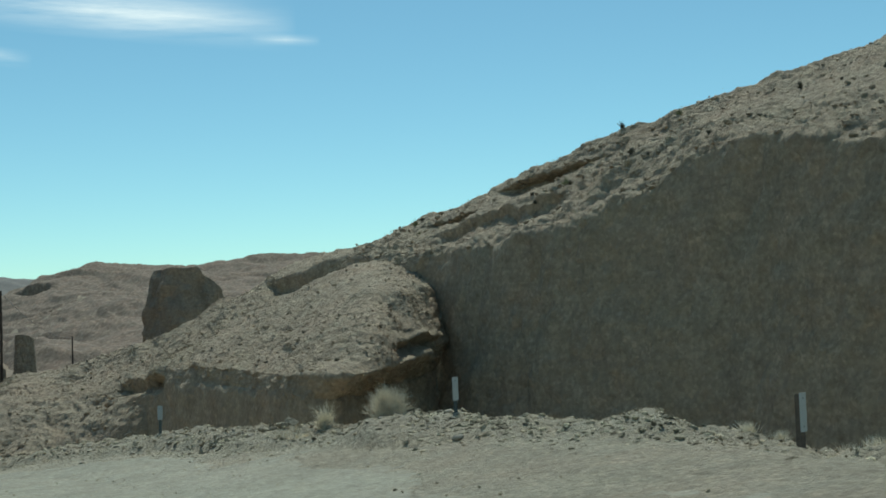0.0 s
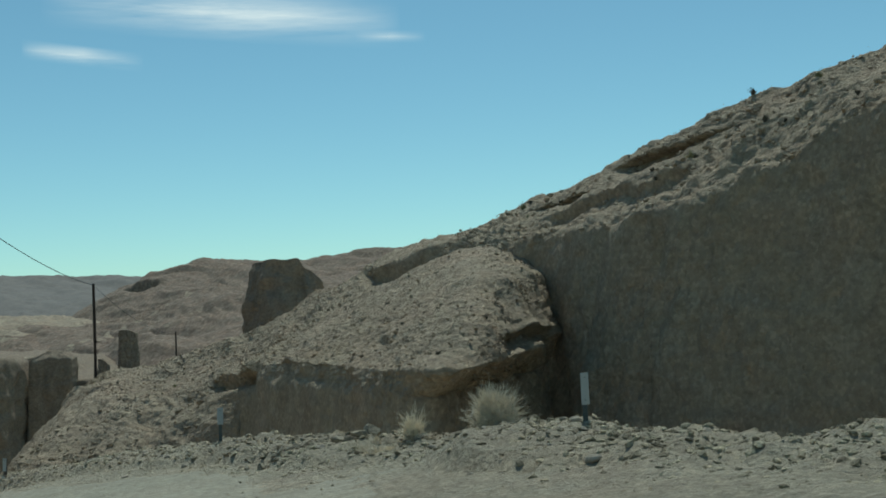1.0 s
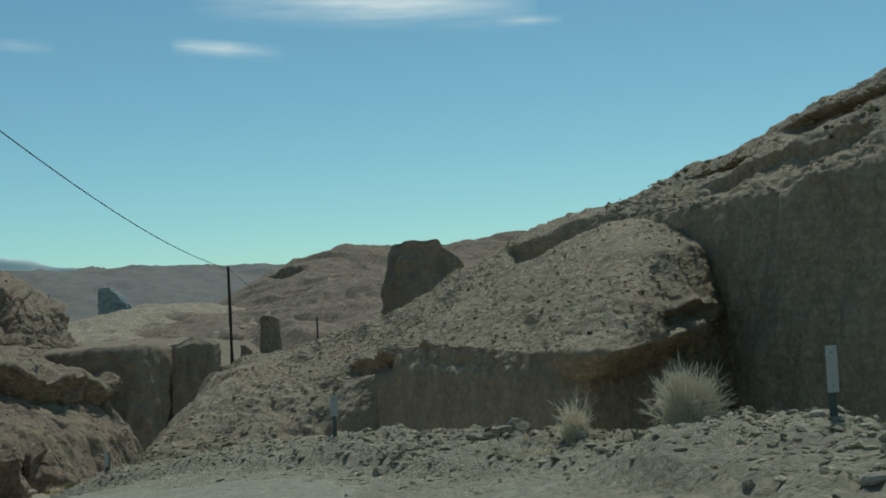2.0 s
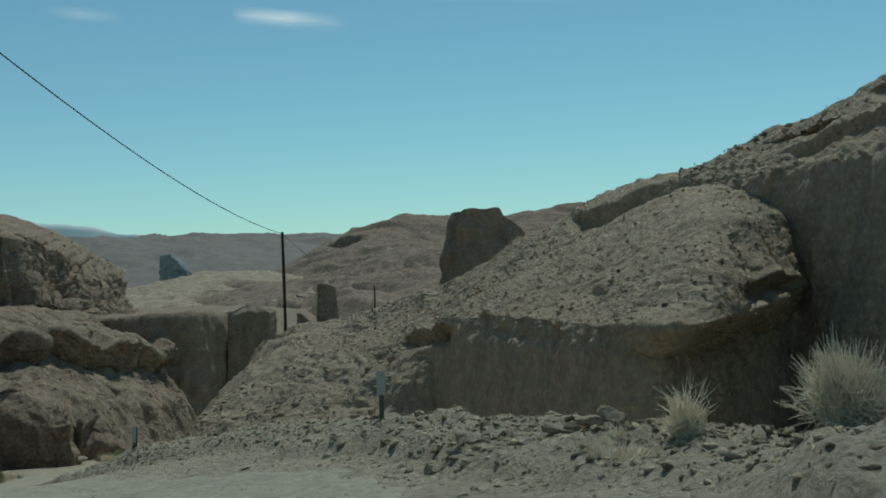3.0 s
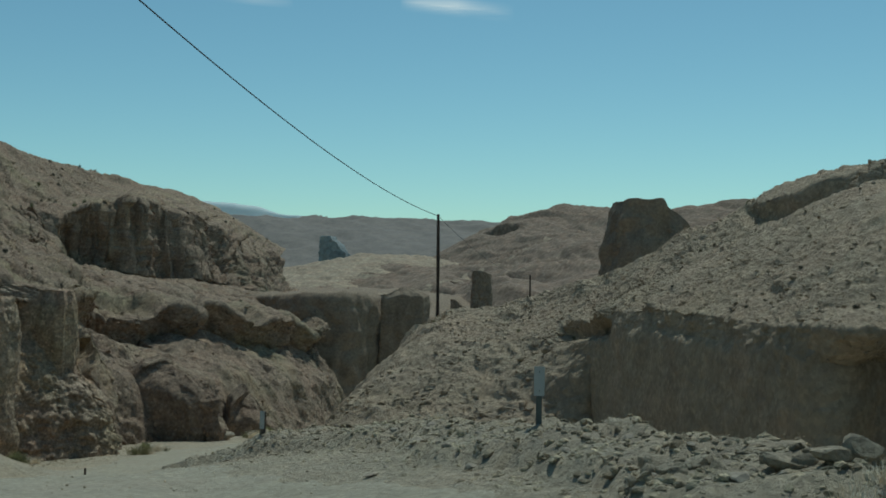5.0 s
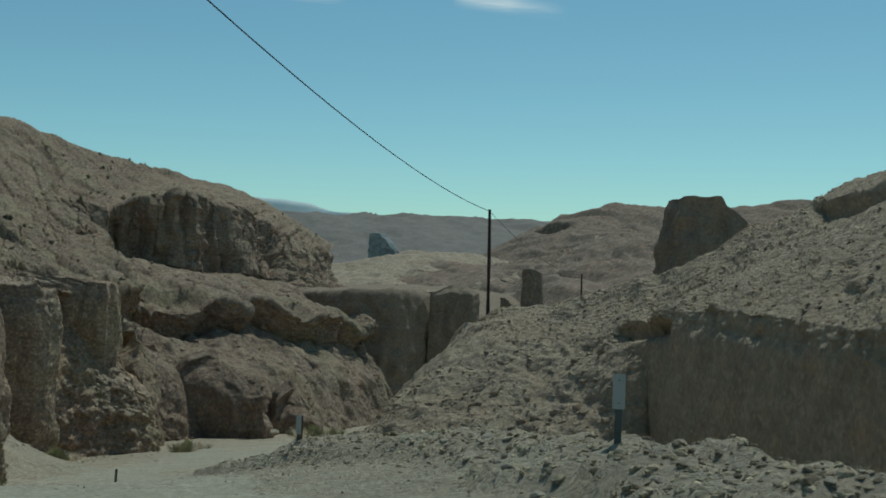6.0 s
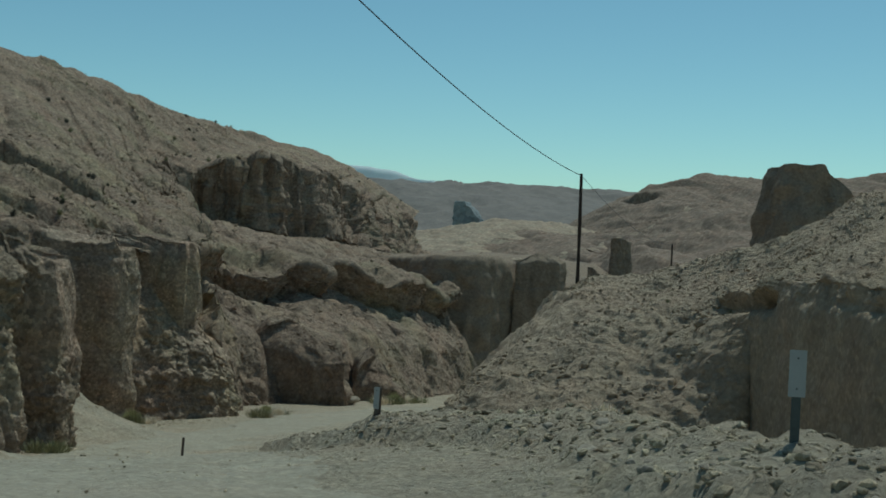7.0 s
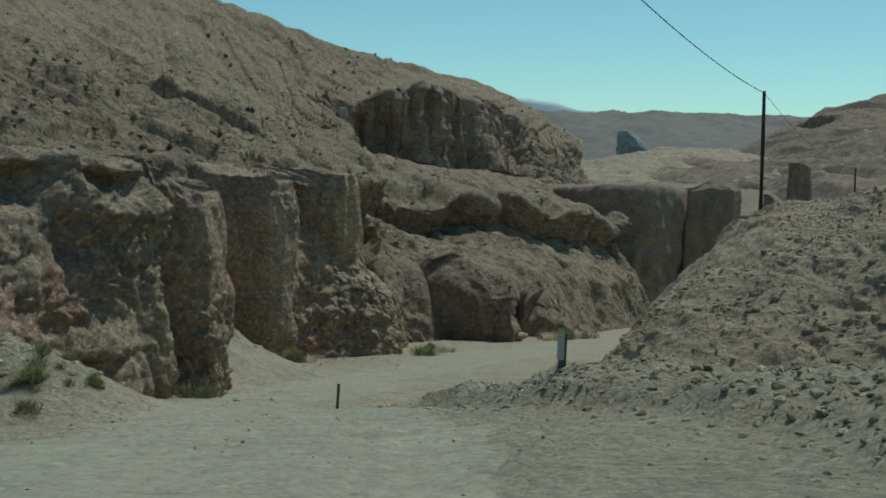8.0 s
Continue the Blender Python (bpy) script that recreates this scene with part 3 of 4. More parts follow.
L_BACK = [(-190, -30, 24), (-200, 30, 24), (-205, 80, 22), (-205, 120, 22), (-200, 160, 20), (-195, 200, 16), (-190, 240, 12), (-180, 280, 6), (-170, 320, 0), (-150, 350, -6), (-110, 370, -10)]
FLUTES = (1.6, 1.6, 2.0, 2.0, 2.0, 1.6, 0.6, 0.5, 0.5, 0.7, 0.9)
ROUGH = (0.6, 0.6, 0.7, 0.7, 0.7, 0.45, 0.3, 0.3, 0.35, 0.5, 0.5)
terrain("canyon_side", [L_FOOT, L_FAN, L_LIP, L_BENCH, L_SLOPE, L_CLIFF, L_TOP, L_BACK],
        [(60, FLUTES, ROUGH, (0.1, 0.1, 0.1, 0.1, 0.1, 0.8, 1.6, 1.6, 1.3, 0.6, 0.4), 0.4),
         (54, FLUTES, ROUGH, (0.1, 0.1, 0.1, 0.1, 0.1, 0.6, 1.3, 1.3, 1.0, 0.6, 0.4), 0.15),
         (34, (0.5, 0.5, 0.5, 0.5, 0.5, 0.5, 0.6, 0.6, 0.6, 0.6, 0.8), 0.8, 0.2, 0.2),
         (90, (0.3, 0.3, 0.3, 0.3, 0.3, 0.2, 0.1, 0.1, 0.1, 0.3, 0.3), 0.6, 1.2, 0.5),
         (90, (0.4, 0.4, 0.4, 0.4, 0.4, 0.5, 0.9, 2.4, 3.4, 2.8, 1.6), (0.45, 0.45, 0.45, 0.45, 0.45, 0.45, 0.45, 0.35, 0.3, 0.45, 0.8), (0.8, 0.8, 0.8, 0.8, 0.8, 0.8, 0.6, 0.4, 0.3, 0.5, 0.6), (0.4, 0.4, 0.4, 0.4, 0.4, 0.4, 0.4, 0.3, 0.05, 0.2, 0.6)),
         (90, 0.04, 0.3, 1.1, 0.25), (14, 0, 0.6, 0.6, 0)], 0.23, M_LEFT,
        "brown canyon side of fluted cliffs, benches and stony slopes", 51, lean=-1, pillars=0.55,
        ragged=[((1,), 128, 1.4, 1.4), ((2, 3), 128, 3.0, 1.5), ((3,), 128, 1.2, 0.9), ((4,), 90, 2.0, 1.0), ((5,), 90, 2.5, 1.5)],
        ravines=[((-79, 137.5), (-61.5, 142.5), 4.0, 13.0), ((-66, 146), (-57.5, 153), 1.8, 8.0), ((-64.5, 159), (-56.5, 172), 1.8, 8.0), ((-61.5, 113.5), (-53.5, 119.5), 1.5, 7.0),
                 ((-90, 146), (-80, 152), 1.3, 8.0)])


def buttress(name, plan, z0, batter, flute, rough, step, seed, label, mat=M_TOWER, soft=0.35, recede=(0, 0), hollows=(), shoulder=0.5, dome=0.2):
    """A steep-sided mass of rock standing out of the hillside. plan: its corners (x, y, top) against the clock as seen from below."""
    pts = np.array(plan, float)
    loop = np.vstack([pts, pts[:1]])
    run = np.concatenate([[0], np.cumsum(np.linalg.norm(np.diff(loop[:, :2], axis=0), axis=1))])
    cols = int(run[-1] / step)
    s = np.linspace(0, run[-1], cols, endpoint=False)
    ring = np.stack([np.interp(s, run, loop[:, k]) for k in range(3)], 1)
    k = max(1, int(soft / step))
    for _ in range(2):
        ring = sum(np.roll(ring, m, axis=0) for m in range(-k, k + 1)) / (2 * k + 1)
    ring[:, 2] += 1.2 * fbm(ring * (0.35, 0.35, 0), 4, seed + 1, 0.6)
    tan = np.roll(ring, -2, axis=0) - np.roll(ring, 2, axis=0)
    out = np.stack([tan[:, 1], -tan[:, 0], 0 * s], 1)
    out /= np.linalg.norm(out, axis=1, keepdims=True)
    if (out * (ring - ring.mean(0))).sum() < 0:
        out = -out
    mid = ring.mean(0) + np.array((*recede, 0))
    rows = int((ring[:, 2].max() - z0) / step)
    g, nn, amt = [], [], []
    for r in range(rows + 1):
        w = r / rows
        p = ring - out * (batter * w + shoulder * max(0.0, (w - 0.8) / 0.2) ** 2)
        p[:, 0], p[:, 1] = p[:, 0] + recede[0] * w, p[:, 1] + recede[1] * w
        p[:, 2] = z0 + (ring[:, 2] - z0) * w
        g.append(p)
        nn.append(out)
        amt.append(np.ones(cols))
    top = g[-1]
    up = np.array([0, 0, 1.0])
    for r in range(1, 25):
        w = r / 24
        p = top + (mid - top) * (1 - (1 - w) ** 1.4)
        p[:, 2] = top[:, 2] + (top[:, 2].mean() - top[:, 2]) * w + dome * math.sin(w * 1.57)
        g.append(p)
        nn.append(out * (1 - w) ** 4 + up * (1 - (1 - w) ** 4))
        amt.append(np.full(cols, 0.9))
    p, n, amt = np.vstack(g), np.vstack(nn), np.concatenate(amt)
    tilt = np.array([[0.9, 0.3, 0.2], [-0.35, 0.9, 0.15], [-0.1, -0.22, 0.95]])
    bent = p + 1.2 * np.stack([fbm(p * 0.25, 2, seed + 12), fbm(p * 0.25, 2, seed + 13), 0 * p[:, 0]], 1)
    # rounded pillars between upright creases, then beds of differing hardness, then broken corners and grit
    d = flute * (0.5 * fbm(p * (0.2, 0.2, 0.04), 3, seed + 2) + 0.45 - 0.75 * fbm(bent * (0.27, 0.27, 0.03), 2, seed + 3, 0.5, True) - 0.3 * fbm(bent * (0.9, 0.9, 0.09), 2, seed + 14, 0.5, True))
    crag = smooth(-0.35, 0.25, fbm(p * (0.22, 0.22, 0.2), 3, seed + 4))
    beds = np.tanh(3.5 * vnoise(bent * (0.12, 0.12, 0.85) + 3, seed + 9)) + 0.6 * np.tanh(3 * vnoise(bent * (0.3, 0.3, 2.1), seed + 10))
    chips = 0.5 * blocks(p @ tilt * (0.55, 0.55, 0.4), seed + 5) + 0.36 * blocks(bent @ tilt * (1.25, 1.25, 0.95), seed + 6) + 0.3 * blocks(bent @ tilt * (2.7, 2.7, 2.2), seed + 7) + 0.16 * blocks(bent * 5.2, seed + 15)
    d += rough * (0.3 + 0.7 * crag) * (0.16 * beds + 0.8 * chips)
    d += (0.3 + 0.7 * crag) * min(rough, 1.0) * (0.17 * fbm(p * (2.4, 2.4, 1.8), 3, seed + 8, 0.7, True))
    v = p + n * (d * amt)[:, None]
    for k, cut in enumerate(hollows):
        hollow(v, n, *cut[:4], seed + 20 + 3 * k, *cut[4:])
    a = np.arange((len(g) - 1) * cols).reshape(-1, cols)
    b = np.roll(a, -1, axis=1)
    f = np.stack([a.ravel(), b.ravel(), (b + cols).ravel(), (a + cols).ravel()], 1)
    SURFACES[label] = (v, n)
    return tagged(new(name, mesh_of(name, v, f, mat)), label, "cliff", kind="structure")


buttress("cliff_buttress", [(-46, 60, -1.6), (-32.0, 63, -2.0), (-29.9, 69.5, -2.2), (-28.6, 75.2, -2.2), (-29.8, 77.2, -2.2), (-46, 84, -1.6)], -14, 0.8, 1.0, 1.25, 0.1, 301, "craggy speckled conglomerate buttress beside the track", recede=(-2.6, 3.9),
         hollows=[((-33.6, 68.5, -2.2), (-32.2, 74.5, -2.4), 2.6, 1.5), ((-31.6, 74.4, -2.4), (-31.2, 79, -2.6), 1.8, 1.0), ((-30, 67.5, -9.6), (-28.9, 75.5, -9.4), 1.6, 0.8)])
buttress("cliff_buttress", [(-40, 78, -1.8), (-32, 78.6, -2.3), (-29.9, 80.3, -4.2), (-31.2, 84, -2.8), (-44, 90, -1.6)], -15, 0.3, 0.6, 0.85, 0.1, 302, "narrow layered rock buttress with a shaded side")
buttress("cliff_buttress", [(-53, 107.6, -2.2), (-43.9, 110.1, -3.0), (-43.2, 112.5, -3.2), (-47.5, 117.4, -2.6), (-42.2, 118.1, -3.0), (-41.9, 120, -3.2), (-46, 128, -4), (-58, 126, -2)], -20, 0.3, 0.9, 0.5, 0.13, 303, "tall sheer rock buttress with smooth shaded sides")
buttress("rock_pedestal", [(-46.5, 110.7, -3.4), (-43.6, 110.9, -6.4), (-40.8, 113.4, -8.6), (-37.2, 116.6, -10.8), (-37.2, 120, -11.6), (-42, 125, -9.5), (-50, 124, -5)], -19, 1.6, 0.8, 1.1, 0.13, 304, "rounded craggy rock at the foot of the buttress", M_TOWER, 0.8, (-1.3, 2.8), shoulder=1.2, dome=1.5)
buttress("rock_pedestal", [(-45, 124.5, -8.5), (-41.6, 124.2, -10), (-40.4, 127, -11), (-44, 134, -10), (-50, 133, -8)], -20, 0.9, 0.9, 0.7, 0.17, 305, "low rock rib at the foot of the slope", M_LEFT, 1.1, shoulder=1.4, dome=1.7)
buttress("rock_pedestal", [(-47, 139.8, -10.4), (-42.6, 140.6, -11.2), (-38.2, 139, -13.2), (-35.6, 138.2, -15), (-35.2, 141, -15.4), (-41, 149, -13.5), (-49, 151, -10)], -21, 0.7, 0.7, 0.5, 0.17, 306, "rounded rock mass with a dark hollow side", M_LEFT, 1.5, shoulder=1.4, dome=1.7)
buttress("rock_pedestal", [(-40, 151.5, -14.6), (-36.8, 152, -15.8), (-34.6, 152, -16.4), (-34.4, 155, -17), (-38, 160, -16), (-42, 160, -14)], -22, 0.5, 0.7, 0.6, 0.2, 307, "small rounded rock at the foot of the slope", M_LEFT, 1.1, shoulder=1.2, dome=1.5)

# ---- the far wall of the gorge, the stump of rock, the pinnacle ----
G_FOOT = [(-70, 232, -28), (-56, 214, -28), (-46, 205, -27), (-40, 206, -27), (-37.6, 212.5, -27), (-36, 217, -26.5), (-30, 220, -26), (-25.2, 219.5, -25), (-12, 219, -22), (10, 240, -18), (60, 236, -16)]
G_LIP = [(-70, 236, -5.5), (-56, 218, -5), (-46, 208.5, -4.4), (-39.5, 209, -4.1), (-37.2, 214.5, -4.8), (-35.6, 219, -7.8), (-29.5, 222, -8.2), (-25, 222, -8.6), (-12, 222, -8.8), (10, 244, -7.5), (60, 240, -7)]
G_BED = [(-72, 262, -5), (-58, 250, -5), (-46, 244, -5), (-40, 240, -4.8), (-37, 236, -4.8), (-34, 235, -8.2), (-29, 235, -8.5), (-24, 238, -8.5), (-8, 258, -8.6), (20, 266, -7.5), (70, 262, -7)]
G_BACK = [(-130, 420, -6), (-90, 420, -6), (-60, 420, -6), (-45, 420, -8.5), (-35, 420, -8.8), (-25, 420, -8.8), (-15, 420, -8.8), (-5, 420, -8.8), (20, 420, -8), (60, 420, -8), (120, 420, -8)]
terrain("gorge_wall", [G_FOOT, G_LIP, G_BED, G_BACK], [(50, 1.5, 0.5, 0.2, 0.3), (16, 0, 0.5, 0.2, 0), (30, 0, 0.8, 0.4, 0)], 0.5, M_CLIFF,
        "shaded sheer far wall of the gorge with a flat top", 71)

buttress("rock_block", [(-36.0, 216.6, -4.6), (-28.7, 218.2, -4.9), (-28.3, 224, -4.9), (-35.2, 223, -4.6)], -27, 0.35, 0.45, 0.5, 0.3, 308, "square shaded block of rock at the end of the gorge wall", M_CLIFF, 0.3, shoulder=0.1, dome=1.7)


def bluff(name, at, size, turn, top, seed, label, n=56, batter=0.16):
    """A free-standing stump of rock: steep sides, an uneven flat top that falls away at one end."""
    a = np.linspace(0, 2 * np.pi, 2 * n, endpoint=False)
    up = np.concatenate([np.linspace(0, 1, n), np.ones(n // 2)])
    inn = np.concatenate([1 - batter * np.linspace(0, 1, n) ** 1.3, np.linspace(0.98 - batter, 0.0, n // 2)])
    sq = 1 / np.maximum(np.abs(np.cos(a)) ** 5 + np.abs(np.sin(a)) ** 5, 1e-6) ** 0.2
    x = inn[:, None] * (np.cos(a) * sq)[None] * size[0]
    y = inn[:, None] * (np.sin(a) * sq)[None] * size[1]
    z = up[:, None] * size[2] + 0 * x
    z = z - top * up[:, None] ** 3 * (0.2 * smooth(-0.1, 0.0, x / size[0]) + 0.8 * smooth(-0.05, 0.9, x / size[0]))
    c, s = math.cos(radians(turn)), math.sin(radians(turn))
    g = np.stack([x * c - y * s, x * s + y * c, z], 2)
    nn = np.stack([np.cos(a)[None] * c + 0 * x - np.sin(a)[None] * s, np.cos(a)[None] * s + np.sin(a)[None] * c + 0 * x, 0 * x], 2)
    p = g.reshape(-1, 3) + np.array(at)
    unit = (size[0] + size[1]) / 2
    d = fbm(p * (2.4, 2.4, 0.8) / unit, 4, seed) * 0.22 * unit + fbm(p * (1.0, 1.0, 5.0) / unit, 3, seed + 5) * 0.05 * unit + blocks(p * 3.5 / unit, seed + 7) * 0.07 * unit
    v = g.reshape(-1, 3) + nn.reshape(-1, 3) * (d * np.repeat(np.minimum(inn * 1.2, 1), 2 * n))[:, None]
    v[:, 2] += np.repeat(up, 2 * n) * fbm(p * 2.5 / unit, 4, seed + 9) * 0.06 * unit
    rows, cols = len(up), 2 * n
    k = np.arange((rows - 1) * cols).reshape(rows - 1, cols)
    nxt = np.roll(k, -1, axis=1)
    f = np.stack([k.ravel(), nxt.ravel(), (nxt + cols).ravel(), (k + cols).ravel()], 1)
    ob = new(name, mesh_of(name, v, f, M_CLIFF))
    ob.location = at
    return tagged(ob, label, "rock", kind="")


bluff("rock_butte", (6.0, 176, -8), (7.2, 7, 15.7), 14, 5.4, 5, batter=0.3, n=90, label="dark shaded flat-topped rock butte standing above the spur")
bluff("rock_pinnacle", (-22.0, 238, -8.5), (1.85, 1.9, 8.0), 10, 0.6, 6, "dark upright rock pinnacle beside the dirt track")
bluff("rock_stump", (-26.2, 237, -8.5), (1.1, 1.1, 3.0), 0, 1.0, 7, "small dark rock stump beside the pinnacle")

# ---- distance ----
bluff("distant_crag", (-250, 1120, -10), (15, 14, 41), 0, 15, 29, "dark crag standing before the distant ridge", 56, 0.2).data.materials[0] = M_CRAG
terrain("brown_hills", [[(-130, 330, -14), (-75, 345, -13), (-45, 330, -12), (-20, 275, -11), (10, 262, -11), (70, 258, -11), (150, 262, -12), (260, 290, -12)],
                        [(-85, 420, -6), (-58, 430, 0), (-38, 430, 4), (-20, 420, 7), (5, 410, 8), (60, 400, 8), (130, 400, 10), (260, 400, 20)],
                        [(-75, 480, -6), (-57, 486, 8), (-41, 490, 17), (-18, 501, 24), (8, 502, 22), (40, 500, 24.5), (110, 500, 28), (260, 480, 36)],
                        [(-100, 640, -14), (-70, 640, -14), (-45, 640, -10), (-20, 640, -5), (10, 640, 0), (50, 640, 0), (140, 640, 0), (300, 620, 10)]],
        [(80, 0, 0.8, 5.6, 0.4), (70, 0, 0.7, 4.0, 0.8), (14, 0, 1, 2, 0)], 0.9, M_FAR, "bare brown folded hills beyond the gorge", 91, 3.4, scars=[((-46, 466, 13.4), (-28, 474, 11.8), 4.5, 4.0), ((-23, 464, 8.6), (-3, 470, 9.6), 4.5, 4.5)])
terrain("tan_hill", [[(-170, 350, -14), (-130, 355, -12), (-95, 360, -11), (-60, 365, -10), (-30, 370, -10), (0, 380, -12)],
                     [(-160, 430, -5), (-128, 432, -1), (-106, 436, 1), (-85, 441, 4.6), (-60, 446, 3.6), (-30, 455, -4)],
                     [(-180, 560, -14), (-130, 560, -12), (-95, 560, -10), (-60, 560, -10), (-30, 560, -12), (20, 560, -14)]],
        [(70, 0, 1.0, 1.6, 0.3), (14, 0, 1, 1, 0)], 0.9, M_TAN, "low tan rounded hill in front of the distant ridge", 95, 2.5)
terrain("hazed_ridge", [[(-1400, 1000, -14), (-800, 1020, -14), (-420, 1050, -14), (-250, 1080, -14), (-130, 1080, -14), (150, 1100, -14), (600, 1100, -14)],
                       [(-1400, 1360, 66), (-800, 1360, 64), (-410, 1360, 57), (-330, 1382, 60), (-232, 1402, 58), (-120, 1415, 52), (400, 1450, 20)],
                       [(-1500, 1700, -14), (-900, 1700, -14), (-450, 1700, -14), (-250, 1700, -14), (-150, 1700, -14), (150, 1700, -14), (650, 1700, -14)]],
        [(70, 0, 0.8, 8, 0), (12, 0, 1, 6, 0)], 5, M_RIDGE_HAZE, "far brown ridge with haze greyed into its colour", 97, 9.0)
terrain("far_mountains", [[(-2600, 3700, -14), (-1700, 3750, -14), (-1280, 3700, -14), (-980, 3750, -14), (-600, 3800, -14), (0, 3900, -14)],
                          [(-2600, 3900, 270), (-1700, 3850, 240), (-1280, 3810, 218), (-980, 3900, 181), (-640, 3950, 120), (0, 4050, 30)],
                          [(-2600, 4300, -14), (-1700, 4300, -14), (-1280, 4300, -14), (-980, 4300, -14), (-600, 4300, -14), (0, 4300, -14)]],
        [(30, 0, 4, 16, 0), (8, 0, 4, 10, 0)], 20, M_FAR_HAZE, "mountains on the horizon with haze painted as pale blue", 99, 30.0)


def surface_height(names, x, y):
    """The height of the hills at places given by x and y."""
    out = np.full(len(x), -99.0)
    for name in names:
        v = SURFACES[name][0]
        for i in range(len(x)):
            d = (v[:, 0] - x[i]) ** 2 + (v[:, 1] - y[i]) ** 2
            near = d < 1.6
            if near.any():
                out[i] = max(out[i], v[near, 2].mean())
    return out


# pale tracks on the flat ground above the gorge and up the brown hill
def track(points, half, surfaces, label):
    us = np.linspace(0, len(points) - 1, 24 * len(points))
    path = spline(points, us)
    tw = np.gradient(path[:, :2], axis=0)
    tw /= np.linalg.norm(tw, axis=1, keepdims=True)
    tz = surface_height(surfaces, path[:, 0], path[:, 1])
    tz = np.convolve(np.pad(tz, 3, mode="edge"), np.ones(7) / 7, mode="valid")
    wob = half * (1 + 0.3 * vnoise(path * 0.25, 5))
    tv = np.concatenate([np.stack([path[:, 0] + tw[:, 1] * k * wob, path[:, 1] - tw[:, 0] * k * wob, tz + 0.3 - 0.35 * abs(k)], 1)[:, None] for k in (-1.4, -0.9, 0.9, 1.4)], axis=1)
    tagged(new("dirt_track", mesh_of("dirt_track", tv.reshape(-1, 3), grid_faces(len(us), 4), M_TAN)), label, "road", kind="structure")


track([(-52, 232, 0), (-44, 222, 0), (-39, 226, 0), (-37, 240, 0), (-40, 262, 0)], 1.3, ("gorge_wall",), "pale dirt track on the flat ground above the gorge")
track([(-53, 352, 0), (-49, 359, 0), (-45, 366, 0), (-41, 382, 0), (-38, 395, 0), (-32, 401, 0), (-26, 405, 0), (-22, 418, 0), (-21, 440, 0)], 1.3, ("brown_hills",), "pale dirt track winding up the brown hill")


# ---- parts ----
def part(name, bm, mat, parent, label=""):
    me = bpy.data.meshes.new(name)
    bm.to_mesh(me)
    bm.free()
    me.materials.append(mat)
    ob = new(name, me)
    ob.parent = parent
    if label:
        ob["label"] = label
    return ob


def rod(points, radii, sides=8, bm=None):
    """A tapered round rod through points."""
    bm = bm or bmesh.new()
    rings = []
    for k, (p, r) in enumerate(zip(points, radii)):
        a, b = Vector(points[max(k - 1, 0)]), Vector(points[min(k + 1, len(points) - 1)])
        q = (b - a).to_track_quat("Z", "Y")
        rings.append([bm.verts.new(Vector(p) + q @ Vector((r * math.cos(2 * math.pi * s / sides), r * math.sin(2 * math.pi * s / sides), 0))) for s in range(sides)])
    for r0, r1 in zip(rings, rings[1:]):
        for s in range(sides):
            bm.faces.new((r0[s], r0[(s + 1) % sides], r1[(s + 1) % sides], r1[s]))
    bm.faces.new(rings[0][::-1])
    bm.faces.new(rings[-1])
    return bm


def slab(x0, x1, y0, y1, z0, z1, bevel=0.004):
    bm = bmesh.new()
    bmesh.ops.create_cube(bm, size=1)
    for v in bm.verts:
        v.co = ((x0 + x1) / 2 + v.co.x * (x1 - x0), (y0 + y1) / 2 + v.co.y * (y1 - y0), (z0 + z1) / 2 + v.co.z * (z1 - z0))
    bmesh.ops.bevel(bm, geom=bm.edges[:], offset=bevel, segments=2, affect="EDGES")
    return bm


# ---- utility poles and wire ----
POLE = Vector((-14.82, 135.75, -5.3))
POLE_TOP = Vector((-14.85, 135.74, 4.25))
pole = tagged(new("utility_pole"), "tall dark wooden utility pole on the rubble slope", "utility pole")
pole.location = POLE
h = POLE_TOP.z - POLE.z
part("shaft", rod([(0, 0, -1.2), (0, 0, 0), (0.0, 0, h * 0.5), (-0.03, -0.01, h)], [0.19, 0.185, 0.16, 0.125], 12), M_POLE, pole)
part("insulator", rod([(-0.03, -0.13, h - 0.42), (-0.03, -0.2, h - 0.36), (-0.03, -0.2, h - 0.26)], [0.03, 0.055, 0.04], 8), M_WIRE, pole, "dark insulator near the pole top")

far_pole = tagged(new("utility_pole"), "short far wooden pole among brown hills", "utility pole")
far_pole.location = (-14.1, 244, -8.6)
part("shaft", rod([(0, 0, -1.2), (0, 0, 0), (0, 0, 7.4)], [0.18, 0.17, 0.13], 10), M_POLE, far_pole)


def span_wire(a, b, sag, r, label):
    pts = []
    for k in range(41):
        s = k / 40
        p = a.lerp(b, s)
        p.z -= 4 * sag * s * (1 - s)
        pts.append(p)
    bm = rod(pts, [r] * len(pts), 6)
    me = bpy.data.meshes.new("overhead_wire")
    bm.to_mesh(me)
    bm.free()
    me.materials.append(M_WIRE)
    return tagged(new("overhead_wire", me), label, "wire")


span_wire(POLE_TOP + Vector((0, -0.2, -0.15)), Vector((-14.94, 24.72, 13.57)), 2.26, 0.028, "thin dark sagging wire strung from the utility pole")
span_wire(POLE_TOP + Vector((0, 0, -0.15)), Vector((-14.1, 244, -1.3)), 1.5, 0.02, "thin dark wire running on to the far pole")


# ---- marker posts ----
def ground_at(x, y):
    return float(ground_height(np.array([float(x)]), np.array([float(y)]))[0])


